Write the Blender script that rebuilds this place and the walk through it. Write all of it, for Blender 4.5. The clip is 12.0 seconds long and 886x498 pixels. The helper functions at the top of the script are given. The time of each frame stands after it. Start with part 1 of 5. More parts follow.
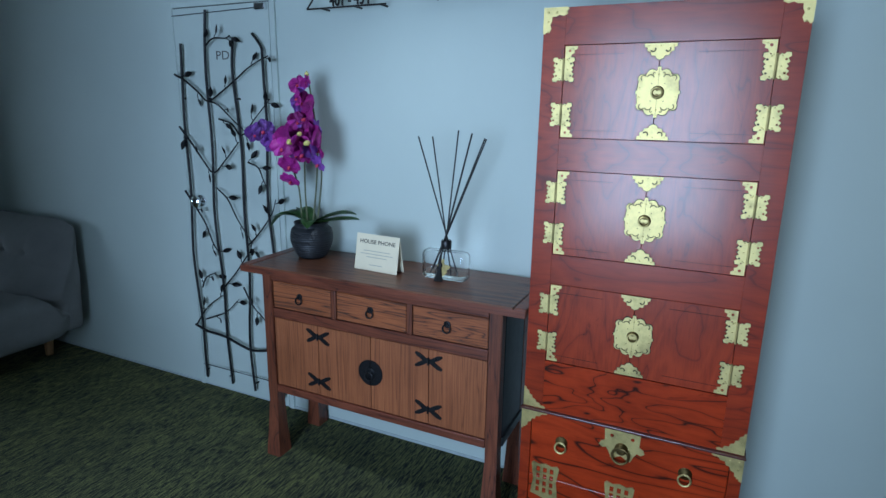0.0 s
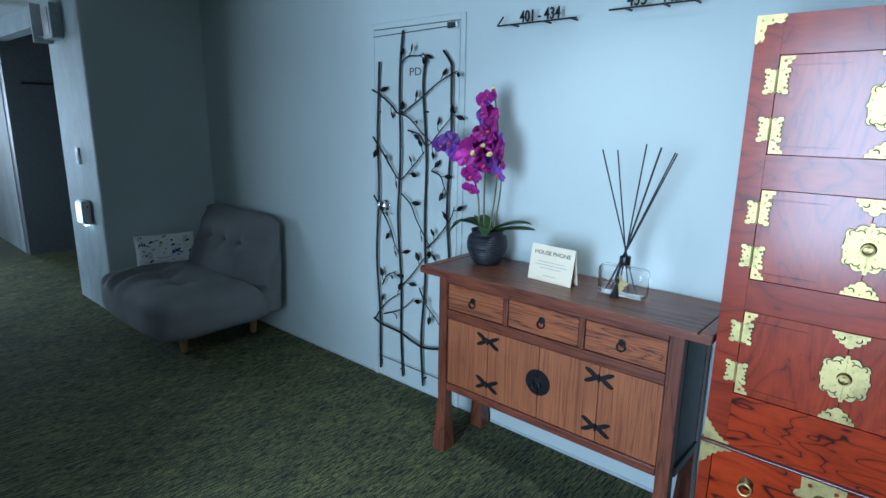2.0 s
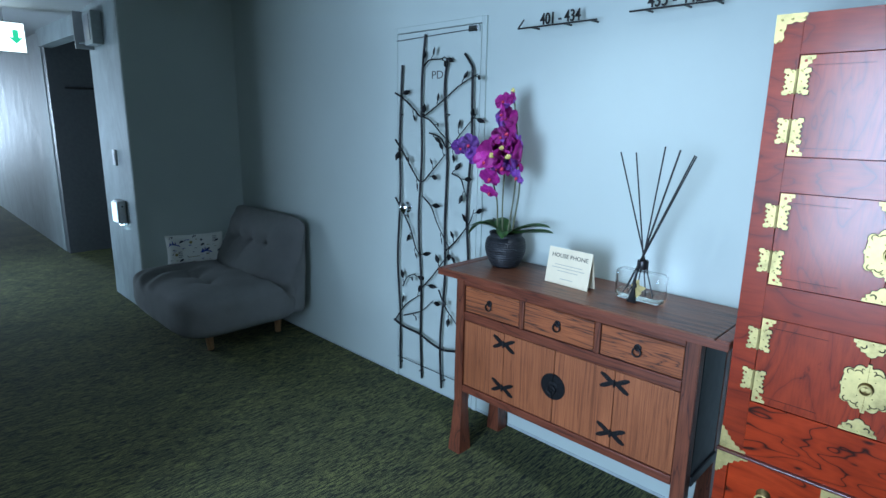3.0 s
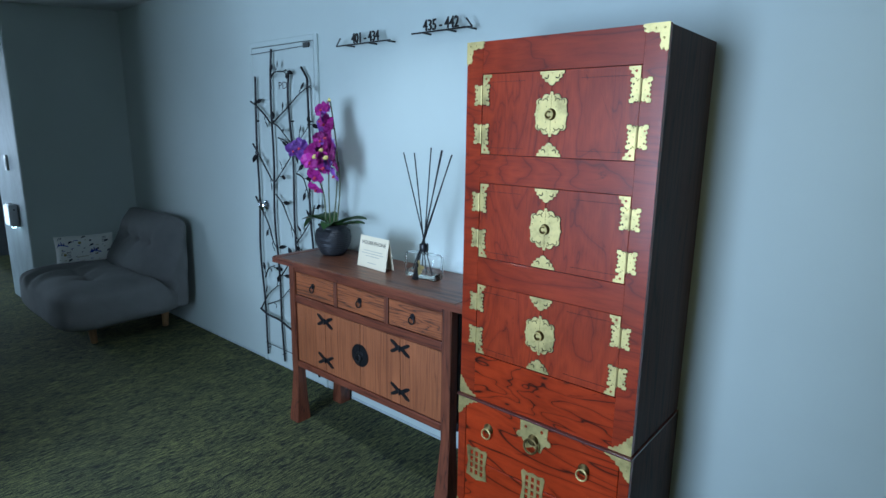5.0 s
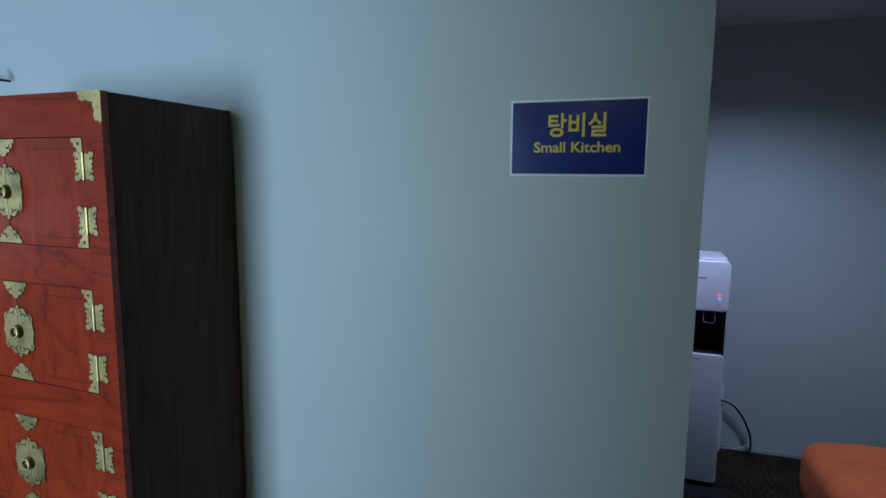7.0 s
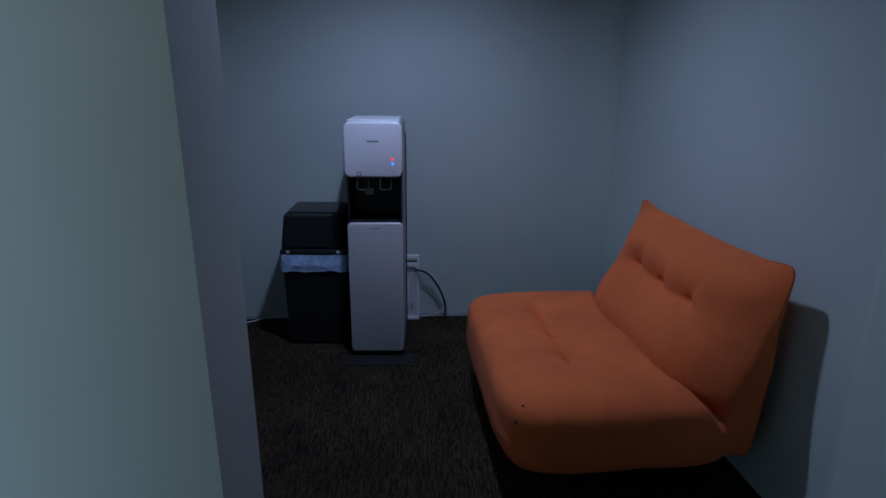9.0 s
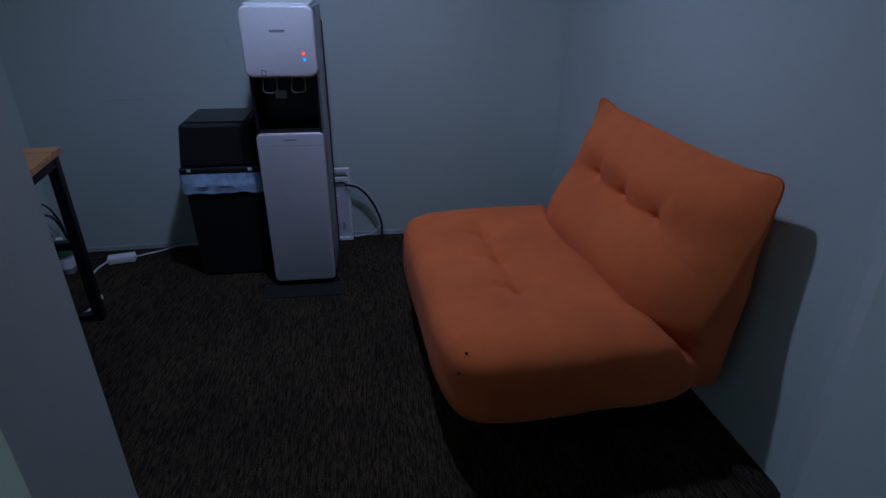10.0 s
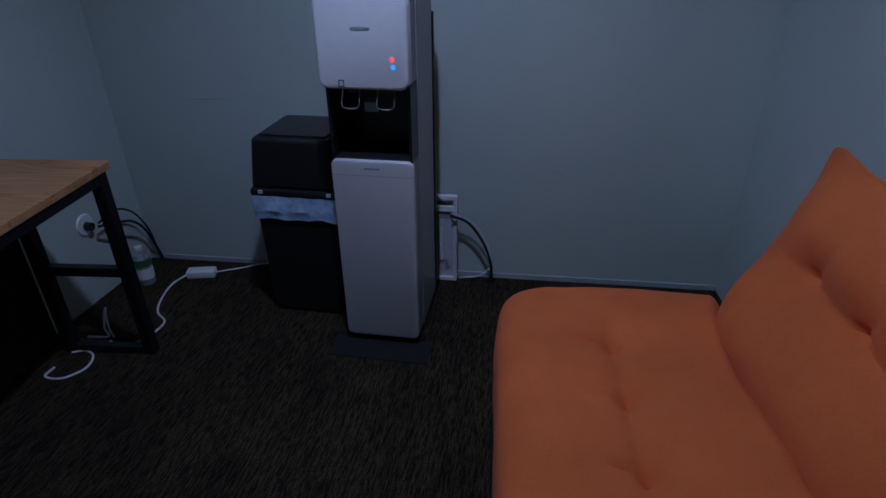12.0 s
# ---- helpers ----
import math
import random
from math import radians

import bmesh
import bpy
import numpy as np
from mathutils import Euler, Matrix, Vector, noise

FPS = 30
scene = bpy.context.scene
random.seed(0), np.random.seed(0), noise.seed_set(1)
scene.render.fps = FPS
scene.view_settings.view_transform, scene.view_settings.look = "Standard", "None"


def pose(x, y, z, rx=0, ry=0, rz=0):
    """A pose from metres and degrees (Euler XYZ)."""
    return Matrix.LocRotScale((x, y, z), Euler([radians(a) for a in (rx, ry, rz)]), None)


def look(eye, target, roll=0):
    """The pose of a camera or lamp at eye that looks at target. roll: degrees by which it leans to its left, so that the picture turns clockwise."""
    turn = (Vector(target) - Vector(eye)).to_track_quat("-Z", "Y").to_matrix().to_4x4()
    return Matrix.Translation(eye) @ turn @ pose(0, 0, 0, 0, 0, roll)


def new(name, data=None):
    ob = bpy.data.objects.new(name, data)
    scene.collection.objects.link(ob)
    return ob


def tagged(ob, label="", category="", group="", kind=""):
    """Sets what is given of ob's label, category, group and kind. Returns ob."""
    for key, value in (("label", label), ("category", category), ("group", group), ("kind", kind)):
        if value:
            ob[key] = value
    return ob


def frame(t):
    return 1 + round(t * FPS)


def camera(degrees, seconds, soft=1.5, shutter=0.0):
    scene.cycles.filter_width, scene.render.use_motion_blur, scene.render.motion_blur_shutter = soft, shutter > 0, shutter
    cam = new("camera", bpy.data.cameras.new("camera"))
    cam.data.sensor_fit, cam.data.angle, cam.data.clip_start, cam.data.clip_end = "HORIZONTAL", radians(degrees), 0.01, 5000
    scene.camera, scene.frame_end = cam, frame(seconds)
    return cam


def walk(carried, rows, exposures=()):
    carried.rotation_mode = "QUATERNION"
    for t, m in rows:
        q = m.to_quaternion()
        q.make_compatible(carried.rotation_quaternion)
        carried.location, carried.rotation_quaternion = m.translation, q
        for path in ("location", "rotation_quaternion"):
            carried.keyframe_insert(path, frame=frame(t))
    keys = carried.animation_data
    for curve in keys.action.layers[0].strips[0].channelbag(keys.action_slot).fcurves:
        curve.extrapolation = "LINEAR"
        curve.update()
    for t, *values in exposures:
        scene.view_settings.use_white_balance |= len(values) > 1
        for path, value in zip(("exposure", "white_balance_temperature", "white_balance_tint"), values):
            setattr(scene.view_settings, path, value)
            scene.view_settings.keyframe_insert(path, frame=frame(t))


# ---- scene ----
cam = camera(76.0, 12.0)

PATH = [
    (0, (0.13, -2.029, 1.459), (-0.693, -0.267, 0.988), 0.9),
    (0.5, (0.087, -2.06, 1.462), (-0.878, -0.373, 0.99), 0.8),
    (1, (0.076, -2.079, 1.467), (-1.023, -0.475, 0.999), 0.8),
    (1.5, (0.076, -2.094, 1.477), (-1.126, -0.564, 1.014), 0.8),
    (2, (0.085, -2.1, 1.475), (-1.195, -0.631, 1.023), 0.8),
    (2.5, (0.093, -2.096, 1.472), (-1.238, -0.671, 1.028), 0.8),
    (2.7, (0.101, -2.088, 1.47), (-1.245, -0.677, 1.028), 0.9),
    (4.3, (0.519, -1.983, 1.432), (-0.862, -0.6, 1.01), 0.9),
    (4.5, (0.61, -1.971, 1.435), (-0.76, -0.577, 1.013), 0.9),
    (5, (0.839, -1.902, 1.471), (-0.425, -0.408, 1.056), 0.8),
    (5.5, (1.102, -1.763, 1.517), (-0.006, -0.138, 1.152), 0.6),
    (6, (1.265, -1.637, 1.551), (0.283, 0.076, 1.231), 0.7),
    (6.5, (1.36, -1.494, 1.557), (0.517, 0.299, 1.29), 0.9),
    (6.7, (1.375, -1.413, 1.567), (0.595, 0.411, 1.311), 0.8),
    (8.3, (1.806, -1.072, 1.449), (1.516, 0.885, 1.152), 0.2),
    (8.5, (1.85, -1.028, 1.424), (1.654, 0.93, 1.069), 0.3),
    (9, (1.915, -0.92, 1.357), (1.954, 0.996, 0.783), 0.6),
    (9.5, (1.95, -0.744, 1.318), (2.138, 1.075, 0.51), 0.7),
    (10, (1.989, -0.584, 1.3), (2.203, 1.193, 0.408), 0.5),
    (10.5, (2.097, -0.392, 1.303), (2.295, 1.362, 0.362), 0.1),
    (11, (2.157, -0.25, 1.313), (2.247, 1.505, 0.357), -0.2),
    (11.5, (2.164, -0.066, 1.288), (2.092, 1.688, 0.328), -0.2),
    (12, (2.144, 0.095, 1.295), (1.844, 1.826, 0.338), -0.4),
]
EXPOSURE = [(0.0, -0.03), (1.0, 0.22), (1.5, 0.42), (2.5, 0.54), (4.5, 0.5), (5.5, 0.2), (6.0, 0.17), (6.5, 0.12), (8.5, -0.14), (9.5, -0.26), (12.0, -0.34)]
walk(cam, [(t, look(eye, target, roll)) for t, eye, target, roll in PATH], EXPOSURE)

# ---- world and lights ----
world = bpy.data.worlds.new("sky")
scene.world = world
world.use_nodes = True
wn, wl = world.node_tree.nodes, world.node_tree.links
sky = wn.new("ShaderNodeTexSky")
sky.sky_type, sky.sun_disc = "NISHITA", False
sky.sun_elevation, sky.sun_rotation = radians(40), radians(120)
wl.new(sky.outputs[0], wn["Background"].inputs[0])
wn["Background"].inputs[1].default_value = 0.1


def lamp(name, kind, m, power, colour, size=None, size_y=None):
    data = bpy.data.lights.new(name, kind)
    data.energy, data.color = power, colour
    if kind == "AREA":
        data.shape, data.size, data.size_y = "RECTANGLE", size, size_y
    elif size:
        data.shadow_soft_size = size
    ob = new(name, data)
    ob.matrix_world = m
    return ob


# daylight in the lobby window, in the corridor's end window, and the kitchen's ceiling light
WINDOW_X, WINDOW_Y = -0.38, -4.4
KLX, KLY = 1.84, 1.12
lamp("lobby_window_daylight", "AREA", look((WINDOW_X, WINDOW_Y + 0.02, 1.22), (WINDOW_X, 0, 1.2)), 120, (0.57, 0.83, 1.22), 1.15, 1.8)
lamp("corridor_window_daylight", "AREA", look((-17.9, -1.7, 1.4), (-4, -1.7, 1.1)), 320, (0.62, 0.84, 1.1), 1.5, 1.7)
# fill from an added, unseen side window, brightening grey chair, pier and floor
lamp("added_corridor_fill", "AREA", look((-6.6, -2.43, 1.05), (-4.3, -0.9, 0.4)), 27, (0.58, 0.84, 1.15), 1.15, 0.8)
spot = lamp("kitchen_downlight_beam", "SPOT", look((KLX, KLY, 2.33), (KLX, KLY, 0)), 67, (0.58, 0.74, 1.27), 0.05)
spot.data.spot_size, spot.data.spot_blend = radians(147), 1.0
wash = lamp("lobby_downlight_beam", "SPOT", look((-0.85, -0.75, 2.28), (-0.85, -0.68, 0)), 36, (0.66, 0.86, 1.1), 0.03)
wash.data.spot_size, wash.data.spot_blend = radians(128), 1.0
# unseen spotlight, added to tint the wall's right end yellow-green
turned_spot = lamp("added_wall_tint_spot", "SPOT", look((1.05, -1.95, 2.27), (0.98, 0, 1.15)), 11.5, (0.98, 1.0, 0.55), 0.05)
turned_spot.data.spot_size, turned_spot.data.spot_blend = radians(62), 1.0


# ---- materials ----
class Mat:
    """A node material with one principled shader."""

    def __init__(self, name, rough=0.5, metal=0.0):
        self.m = bpy.data.materials.new(name)
        self.m.use_nodes = True
        self.n, self.l = self.m.node_tree.nodes, self.m.node_tree.links
        self.b = self.n["Principled BSDF"]
        self.b.inputs["Roughness"].default_value = rough
        self.b.inputs["Metallic"].default_value = metal

    def node(self, kind, **values):
        n = self.n.new(kind)
        for k, v in values.items():
            if k in n.inputs:
                n.inputs[k].default_value = v
        return n

    def coords(self, scale=(1, 1, 1), turn=(0, 0, 0), vary=0.0):
        t = self.n.new("ShaderNodeTexCoord")
        mp = self.n.new("ShaderNodeMapping")
        mp.inputs["Scale"].default_value = scale
        mp.inputs["Rotation"].default_value = [radians(a) for a in turn]
        self.l.new(t.outputs["Object"], mp.inputs[0])
        if vary:
            info = self.n.new("ShaderNodeObjectInfo")
            mul = self.n.new("ShaderNodeMath")
            mul.operation = "MULTIPLY"
            mul.inputs[1].default_value = vary
            self.l.new(info.outputs["Random"], mul.inputs[0])
            comb = self.n.new("ShaderNodeCombineXYZ")
            for i in range(3):
                self.l.new(mul.outputs[0], comb.inputs[i])
            self.l.new(comb.outputs[0], mp.inputs["Location"])
        return mp.outputs[0]

    def noise(self, co, scale, detail=4, rough=0.55, distort=0.0):
        n = self.node("ShaderNodeTexNoise", Scale=scale, Detail=detail, Roughness=rough, Distortion=distort)
        self.l.new(co, n.inputs["Vector"])
        return n.outputs["Fac"]

    def ramp(self, fac, stops):
        r = self.n.new("ShaderNodeValToRGB")
        e = r.color_ramp.elements
        while len(e) < len(stops):
            e.new(0.5)
        for el, (p, c) in zip(e, stops):
            el.position, el.color = p, (*c, 1) if len(c) == 3 else c
        self.l.new(fac, r.inputs[0])
        return r.outputs["Color"]

    def mix(self, a, b, fac, mode="MIX"):
        x = self.n.new("ShaderNodeMix")
        x.data_type, x.blend_type = "RGBA", mode
        for sock, v in ((x.inputs[0], fac), (x.inputs[6], a), (x.inputs[7], b)):
            if isinstance(v, bpy.types.NodeSocket):
                self.l.new(v, sock)
            elif isinstance(v, tuple):
                sock.default_value = (*v, 1)
            else:
                sock.default_value = v
        return x.outputs[2]

    def colour(self, c):
        if isinstance(c, tuple):
            self.b.inputs["Base Color"].default_value = (*c, 1)
        else:
            self.l.new(c, self.b.inputs["Base Color"])
        return self

    def rough(self, fac, lo, hi):
        r = self.n.new("ShaderNodeMapRange")
        r.inputs[3].default_value, r.inputs[4].default_value = lo, hi
        self.l.new(fac, r.inputs[0])
        self.l.new(r.outputs[0], self.b.inputs["Roughness"])
        return self

    def bump(self, fac, strength, dist):
        b = self.n.new("ShaderNodeBump")
        b.inputs["Strength"].default_value, b.inputs["Distance"].default_value = strength, dist
        self.l.new(fac, b.inputs["Height"])
        self.l.new(b.outputs[0], self.b.inputs["Normal"])
        return self


def plain(name, colour, rough=0.5, metal=0.0, vary=0.12, scale=30.0, bump=0.0):
    """Paint, plastic or metal with slight mottling."""
    m = Mat(name, rough, metal)
    co = m.coords()
    n = m.noise(co, scale, 5)
    lo = tuple(c * (1 - vary) for c in colour)
    hi = tuple(min(1, c * (1 + vary)) for c in colour)
    m.colour(m.ramp(n, [(0.3, lo), (0.7, hi)]))
    m.rough(n, max(0.02, rough * 0.85), min(1, rough * 1.15))
    if bump:
        m.bump(m.noise(co, scale * 6, 3), bump, 0.002)
    return m.m


def wall_paint(name, colour):
    m = Mat(name, 0.62)
    co = m.coords()
    big, fine = m.noise(co, 0.9, 6, 0.6), m.noise(co, 260, 3)
    c = m.ramp(big, [(0.3, tuple(v * 0.94 for v in colour)), (0.72, tuple(v * 1.04 for v in colour))])
    scuffs = m.ramp(m.noise(m.coords((1, 1, 3.5)), 2.2, 9, 0.7, 0.6), [(0.66, (0, 0, 0)), (0.78, (1, 1, 1))])
    m.colour(m.mix(c, tuple(v * 0.8 for v in colour), m.mix((0, 0, 0), scuffs, 0.25)))
    return m.bump(fine, 0.12, 0.002).m


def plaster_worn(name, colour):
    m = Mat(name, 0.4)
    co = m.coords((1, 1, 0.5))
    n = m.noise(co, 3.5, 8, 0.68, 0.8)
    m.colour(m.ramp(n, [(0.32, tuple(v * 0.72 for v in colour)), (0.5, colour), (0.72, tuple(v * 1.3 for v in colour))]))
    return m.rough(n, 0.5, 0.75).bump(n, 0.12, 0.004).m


def carpet(name, lo, mid, fleck_lo, fleck_hi):
    """Loop pile in short rows: dark ground, flecked yarns drawn out along y, uneven from loop to loop."""
    m = Mat(name, 0.97)
    m.b.inputs["Specular IOR Level"].default_value = 0.18
    streak = m.noise(m.coords((150, 9, 60)), 1.0, 3, 0.6)
    thread = m.noise(m.coords((300, 26, 60)), 1.0, 2, 0.6)
    broad = m.noise(m.coords((7, 3, 8)), 1.0, 5, 0.62)
    patch = m.noise(m.coords((1.3, 1.3, 1)), 1.0, 4, 0.6)
    yarn = m.noise(m.coords((330, 210, 210)), 1.0, 2, 0.6)
    dark = m.ramp(broad, [(0.35, lo), (0.7, mid)])
    fleck = m.ramp(broad, [(0.3, fleck_lo), (0.7, fleck_hi)])
    mask = m.ramp(m.mix(streak, thread, 0.55), [(0.455, (0, 0, 0)), (0.555, (1, 1, 1))])
    c = m.mix(dark, fleck, mask)
    c = m.mix(c, m.ramp(yarn, [(0.34, (0.15, 0.16, 0.19)), (0.64, (1.45, 1.42, 1.25))]), 0.85, "MULTIPLY")
    c = m.mix(c, m.ramp(patch, [(0.3, (0.82, 0.82, 0.84)), (0.7, (1.12, 1.12, 1.08))]), 1.0, "MULTIPLY")
    m.colour(c)
    return m.bump(m.mix(yarn, thread, 0.5), 0.6, 0.003).m


def fabric(name, colour, weave=900.0):
    m = Mat(name, 0.93)
    m.b.inputs["Sheen Weight"].default_value = 0.03
    m.b.inputs["Sheen Roughness"].default_value = 0.5
    co = m.coords()
    w, big = m.noise(co, weave, 2, 0.5), m.noise(co, 5, 6, 0.6)
    c = m.ramp(big, [(0.3, tuple(v * 0.86 for v in colour)), (0.7, tuple(v * 1.1 for v in colour))])
    m.colour(m.mix(c, m.ramp(w, [(0.3, (0.62, 0.62, 0.62)), (0.7, (1.25, 1.25, 1.25))]), 0.6, "MULTIPLY"))
    soft = m.noise(co, 38, 5, 0.65)
    return m.bump(m.mix(w, soft, 0.45), 0.55, 0.003).m


def wood(name, dark, mid, light, axis, rough, lines=14.0, length=1.6, coat=0.0, spread=0.5, relief=0.25, rings_n=9.0):
    """Grain drawn out along one axis (0, 1 or 2), with figured dark lines and fine pores."""
    m = Mat(name, rough)
    stretch = [lines, lines, lines]
    stretch[axis] = length
    co = m.coords(tuple(stretch), vary=7.0)
    warp = m.noise(co, 0.55, 3, 0.5, 0.9)
    w = m.node("ShaderNodeMath")
    w.operation = "MULTIPLY"
    w.inputs[1].default_value = rings_n
    m.l.new(warp, w.inputs[0])
    fr = m.node("ShaderNodeMath")
    fr.operation = "PINGPONG"
    fr.inputs[1].default_value = 0.5
    m.l.new(w.outputs[0], fr.inputs[0])
    fine = [lines * 14, lines * 14, lines * 14]
    fine[axis] = length * 5
    pores = m.noise(m.coords(tuple(fine), vary=3.0), 1.0, 4, 0.7)
    rings = m.ramp(fr.outputs[0], [(0.0, dark), (0.10 * spread + 0.02, mid), (0.5, light)])
    blotch = m.noise(m.coords((3, 3, 3), vary=5.0), 1.0, 5, 0.6)
    c = m.mix(rings, m.ramp(blotch, [(0.3, (0.7, 0.66, 0.66)), (0.7, (1.15, 1.12, 1.1))]), 0.8, "MULTIPLY")
    c = m.mix(c, m.ramp(pores, [(0.35, (0.4, 0.36, 0.36)), (0.55, (1.05, 1.05, 1.05))]), 0.32 if coat > 0.3 else 0.7, "MULTIPLY")
    if coat > 0.3:
        drawn = [7.0, 7.0, 7.0]
        drawn[axis] = 3.0
        knots = m.ramp(m.noise(m.coords(tuple(drawn), vary=9.0), 1.0, 7, 0.72, 1.6), [(0.30, (0.22, 0.16, 0.16)), (0.37, (1, 1, 1))])
        c = m.mix(c, knots, 0.8, "MULTIPLY")
    m.colour(c)
    m.rough(blotch, rough * 0.85, rough * 1.25)
    m.b.inputs["Coat Weight"].default_value = coat
    m.b.inputs["Coat Roughness"].default_value = 0.19
    m.b.inputs["Specular IOR Level"].default_value = 0.22 if coat > 0.3 else 0.5
    return m.bump(pores, relief, 0.002).m


def brass(name, colour=(0.58, 0.46, 0.20)):
    m = Mat(name, 0.3, 1.0)
    co = m.coords()
    n = m.noise(co, 18, 7, 0.65)
    m.colour(m.ramp(n, [(0.3, tuple(v * 0.55 for v in colour)), (0.5, colour), (0.75, tuple(min(1, v * 1.25) for v in colour))]))
    return m.rough(n, 0.38, 0.62).bump(m.noise(co, 300, 3), 0.25, 0.001).m


def glass(name, colour=(1, 1, 1), rough=0.0, ior=1.45):
    m = Mat(name, rough)
    m.colour(colour)
    m.b.inputs["Transmission Weight"].default_value = 1.0
    m.b.inputs["IOR"].default_value = ior
    return m.m


def glow(name, colour, strength):
    m = Mat(name, 0.4)
    m.colour(colour)
    m.b.inputs["Emission Color"].default_value = (*colour, 1)
    m.b.inputs["Emission Strength"].default_value = strength
    return m.m


def petal_paint(name, inner, outer):
    m = Mat(name, 0.5)
    m.b.inputs["Subsurface Weight"].default_value = 0.1
    n = m.noise(m.coords((1, 1, 1)), 45, 5, 0.6)
    return m.colour(m.ramp(n, [(0.32, inner), (0.68, outer)])).bump(n, 0.2, 0.003).m


M_WALL = wall_paint("grey_green_wall_paint", (0.48, 0.545, 0.505))
# dark tone for unseen walls, chosen to cut light bounced back into the lobby
M_WALL_UNSEEN = wall_paint("unseen_wall_dark_grey", (0.17, 0.18, 0.18))
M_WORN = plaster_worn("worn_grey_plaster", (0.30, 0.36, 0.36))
M_CEIL = wall_paint("ceiling_paint", (0.52, 0.54, 0.54))
M_CARPET = carpet("olive_black_carpet", (0.018, 0.022, 0.024), (0.030, 0.036, 0.030), (0.125, 0.138, 0.068), (0.215, 0.222, 0.088))
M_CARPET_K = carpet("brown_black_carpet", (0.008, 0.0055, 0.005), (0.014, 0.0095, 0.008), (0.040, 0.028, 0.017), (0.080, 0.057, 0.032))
# dark grey for the alcove's walls
M_ALCOVE = plain("dark_grey_alcove", (0.11, 0.12, 0.13), 0.5)
M_GREY_CLOTH = fabric("grey_woven_cloth", (0.185, 0.185, 0.177))
M_ORANGE = fabric("orange_woven_cloth", (0.70, 0.145, 0.034))
M_BEECH = wood("beech_leg_wood", (0.30, 0.15, 0.06), (0.46, 0.25, 0.11), (0.55, 0.32, 0.15), 2, 0.5, 30, 3)
M_RED = wood("red_lacquered_wood", (0.15, 0.015, 0.005), (0.27, 0.025, 0.006), (0.35, 0.036, 0.008), 0, 0.36, 8, 2.2, 0.55, 0.3, 0.04)
M_RED_DOOR = wood("red_lacquered_door_wood", (0.17, 0.016, 0.005), (0.28, 0.027, 0.006), (0.36, 0.038, 0.008), 2, 0.36, 12, 3.2, 0.65, 0.22, 0.04)
M_RED_BURL = wood("red_figured_lacquer", (0.018, 0.005, 0.003), (0.34, 0.030, 0.006), (0.42, 0.040, 0.008), 0, 0.30, 6.5, 2.3, 0.45, 0.55, 0.05, 16.0)
M_LEDGE = plain("polished_dark_lacquer", (0.10, 0.035, 0.03), 0.16)
M_CHEST_SIDE = wood("dark_stained_side_wood", (0.022, 0.008, 0.006), (0.060, 0.022, 0.014), (0.085, 0.032, 0.020), 2, 0.7, 12, 1.2)
M_TOPWOOD = wood("brown_red_tabletop_wood", (0.03, 0.010, 0.006), (0.13, 0.045, 0.022), (0.19, 0.07, 0.032), 0, 0.4, 22, 1.0, 0.15, 1.0, 0.6)
M_FRAMEWOOD = wood("red_brown_frame_wood", (0.05, 0.012, 0.007), (0.16, 0.042, 0.02), (0.21, 0.058, 0.026), 2, 0.42, 16, 1.5, 0.15, 0.5, 0.4)
M_RAILWOOD = wood("red_brown_rail_wood", (0.06, 0.013, 0.008), (0.17, 0.042, 0.02), (0.22, 0.056, 0.026), 0, 0.42, 22, 1.5, 0.15, 0.4, 0.4)
M_DRAWERWOOD = wood("brown_drawer_wood", (0.04, 0.011, 0.005), (0.32, 0.085, 0.025), (0.43, 0.120, 0.036), 0, 0.5, 38, 2.0, 0.0, 1.0, 0.8)
M_DOORWOOD = wood("brown_door_wood", (0.20, 0.055, 0.018), (0.34, 0.100, 0.034), (0.41, 0.128, 0.046), 2, 0.5, 60, 1.0, 0.0, 0.9, 0.5)
M_BLACKWOOD = plain("black_stained_wood", (0.012, 0.013, 0.015), 0.45)
M_GAP = plain("dark_gap", (0.004, 0.003, 0.003), 0.9)
M_BRASS = brass("aged_brass")
M_BRASS_DARK = brass("dark_brass", (0.16, 0.11, 0.045))
M_IRON = plain("black_iron", (0.016, 0.016, 0.018), 0.45, 0.6, 0.3, 120, 0.3)
M_CHROME = plain("chrome", (0.75, 0.76, 0.78), 0.12, 1.0, 0.05)
M_LETTER = plain("dark_bronze_letters", (0.020, 0.017, 0.016), 0.4, 0.5)
M_POT = plain("black_ceramic", (0.014, 0.016, 0.019), 0.5, 0.0, 0.3, 60, 0.2)
M_LEAF = plain("orchid_leaf_green", (0.045, 0.12, 0.03), 0.35, 0.0, 0.35, 25)
M_STEM = plain("orchid_stem", (0.12, 0.13, 0.07), 0.5)
M_PETAL = petal_paint("magenta_petal", (0.46, 0.012, 0.27), (0.70, 0.05, 0.44))
M_PETAL_V = petal_paint("violet_petal", (0.24, 0.06, 0.46), (0.42, 0.12, 0.55))
M_LIP = plain("yellow_lip", (0.62, 0.52, 0.16), 0.5, 0, 0.4, 200)
M_LIP_RED = plain("red_lip", (0.5, 0.03, 0.08), 0.5)
M_SOIL = plain("soil", (0.02, 0.016, 0.012), 0.95, 0, 0.5, 120, 0.8)
M_CARD = plain("ivory_card", (0.74, 0.64, 0.46), 0.6, 0, 0.04, 12)
M_INK = plain("dark_ink", (0.06, 0.05, 0.045), 0.6)
M_INK_PALE = plain("pale_ink", (0.35, 0.33, 0.28), 0.6)
M_GLASS = glass("clear_glass")
M_LIQUID = glass("perfume_liquid", (0.93, 0.93, 0.86), 0.0, 1.33)
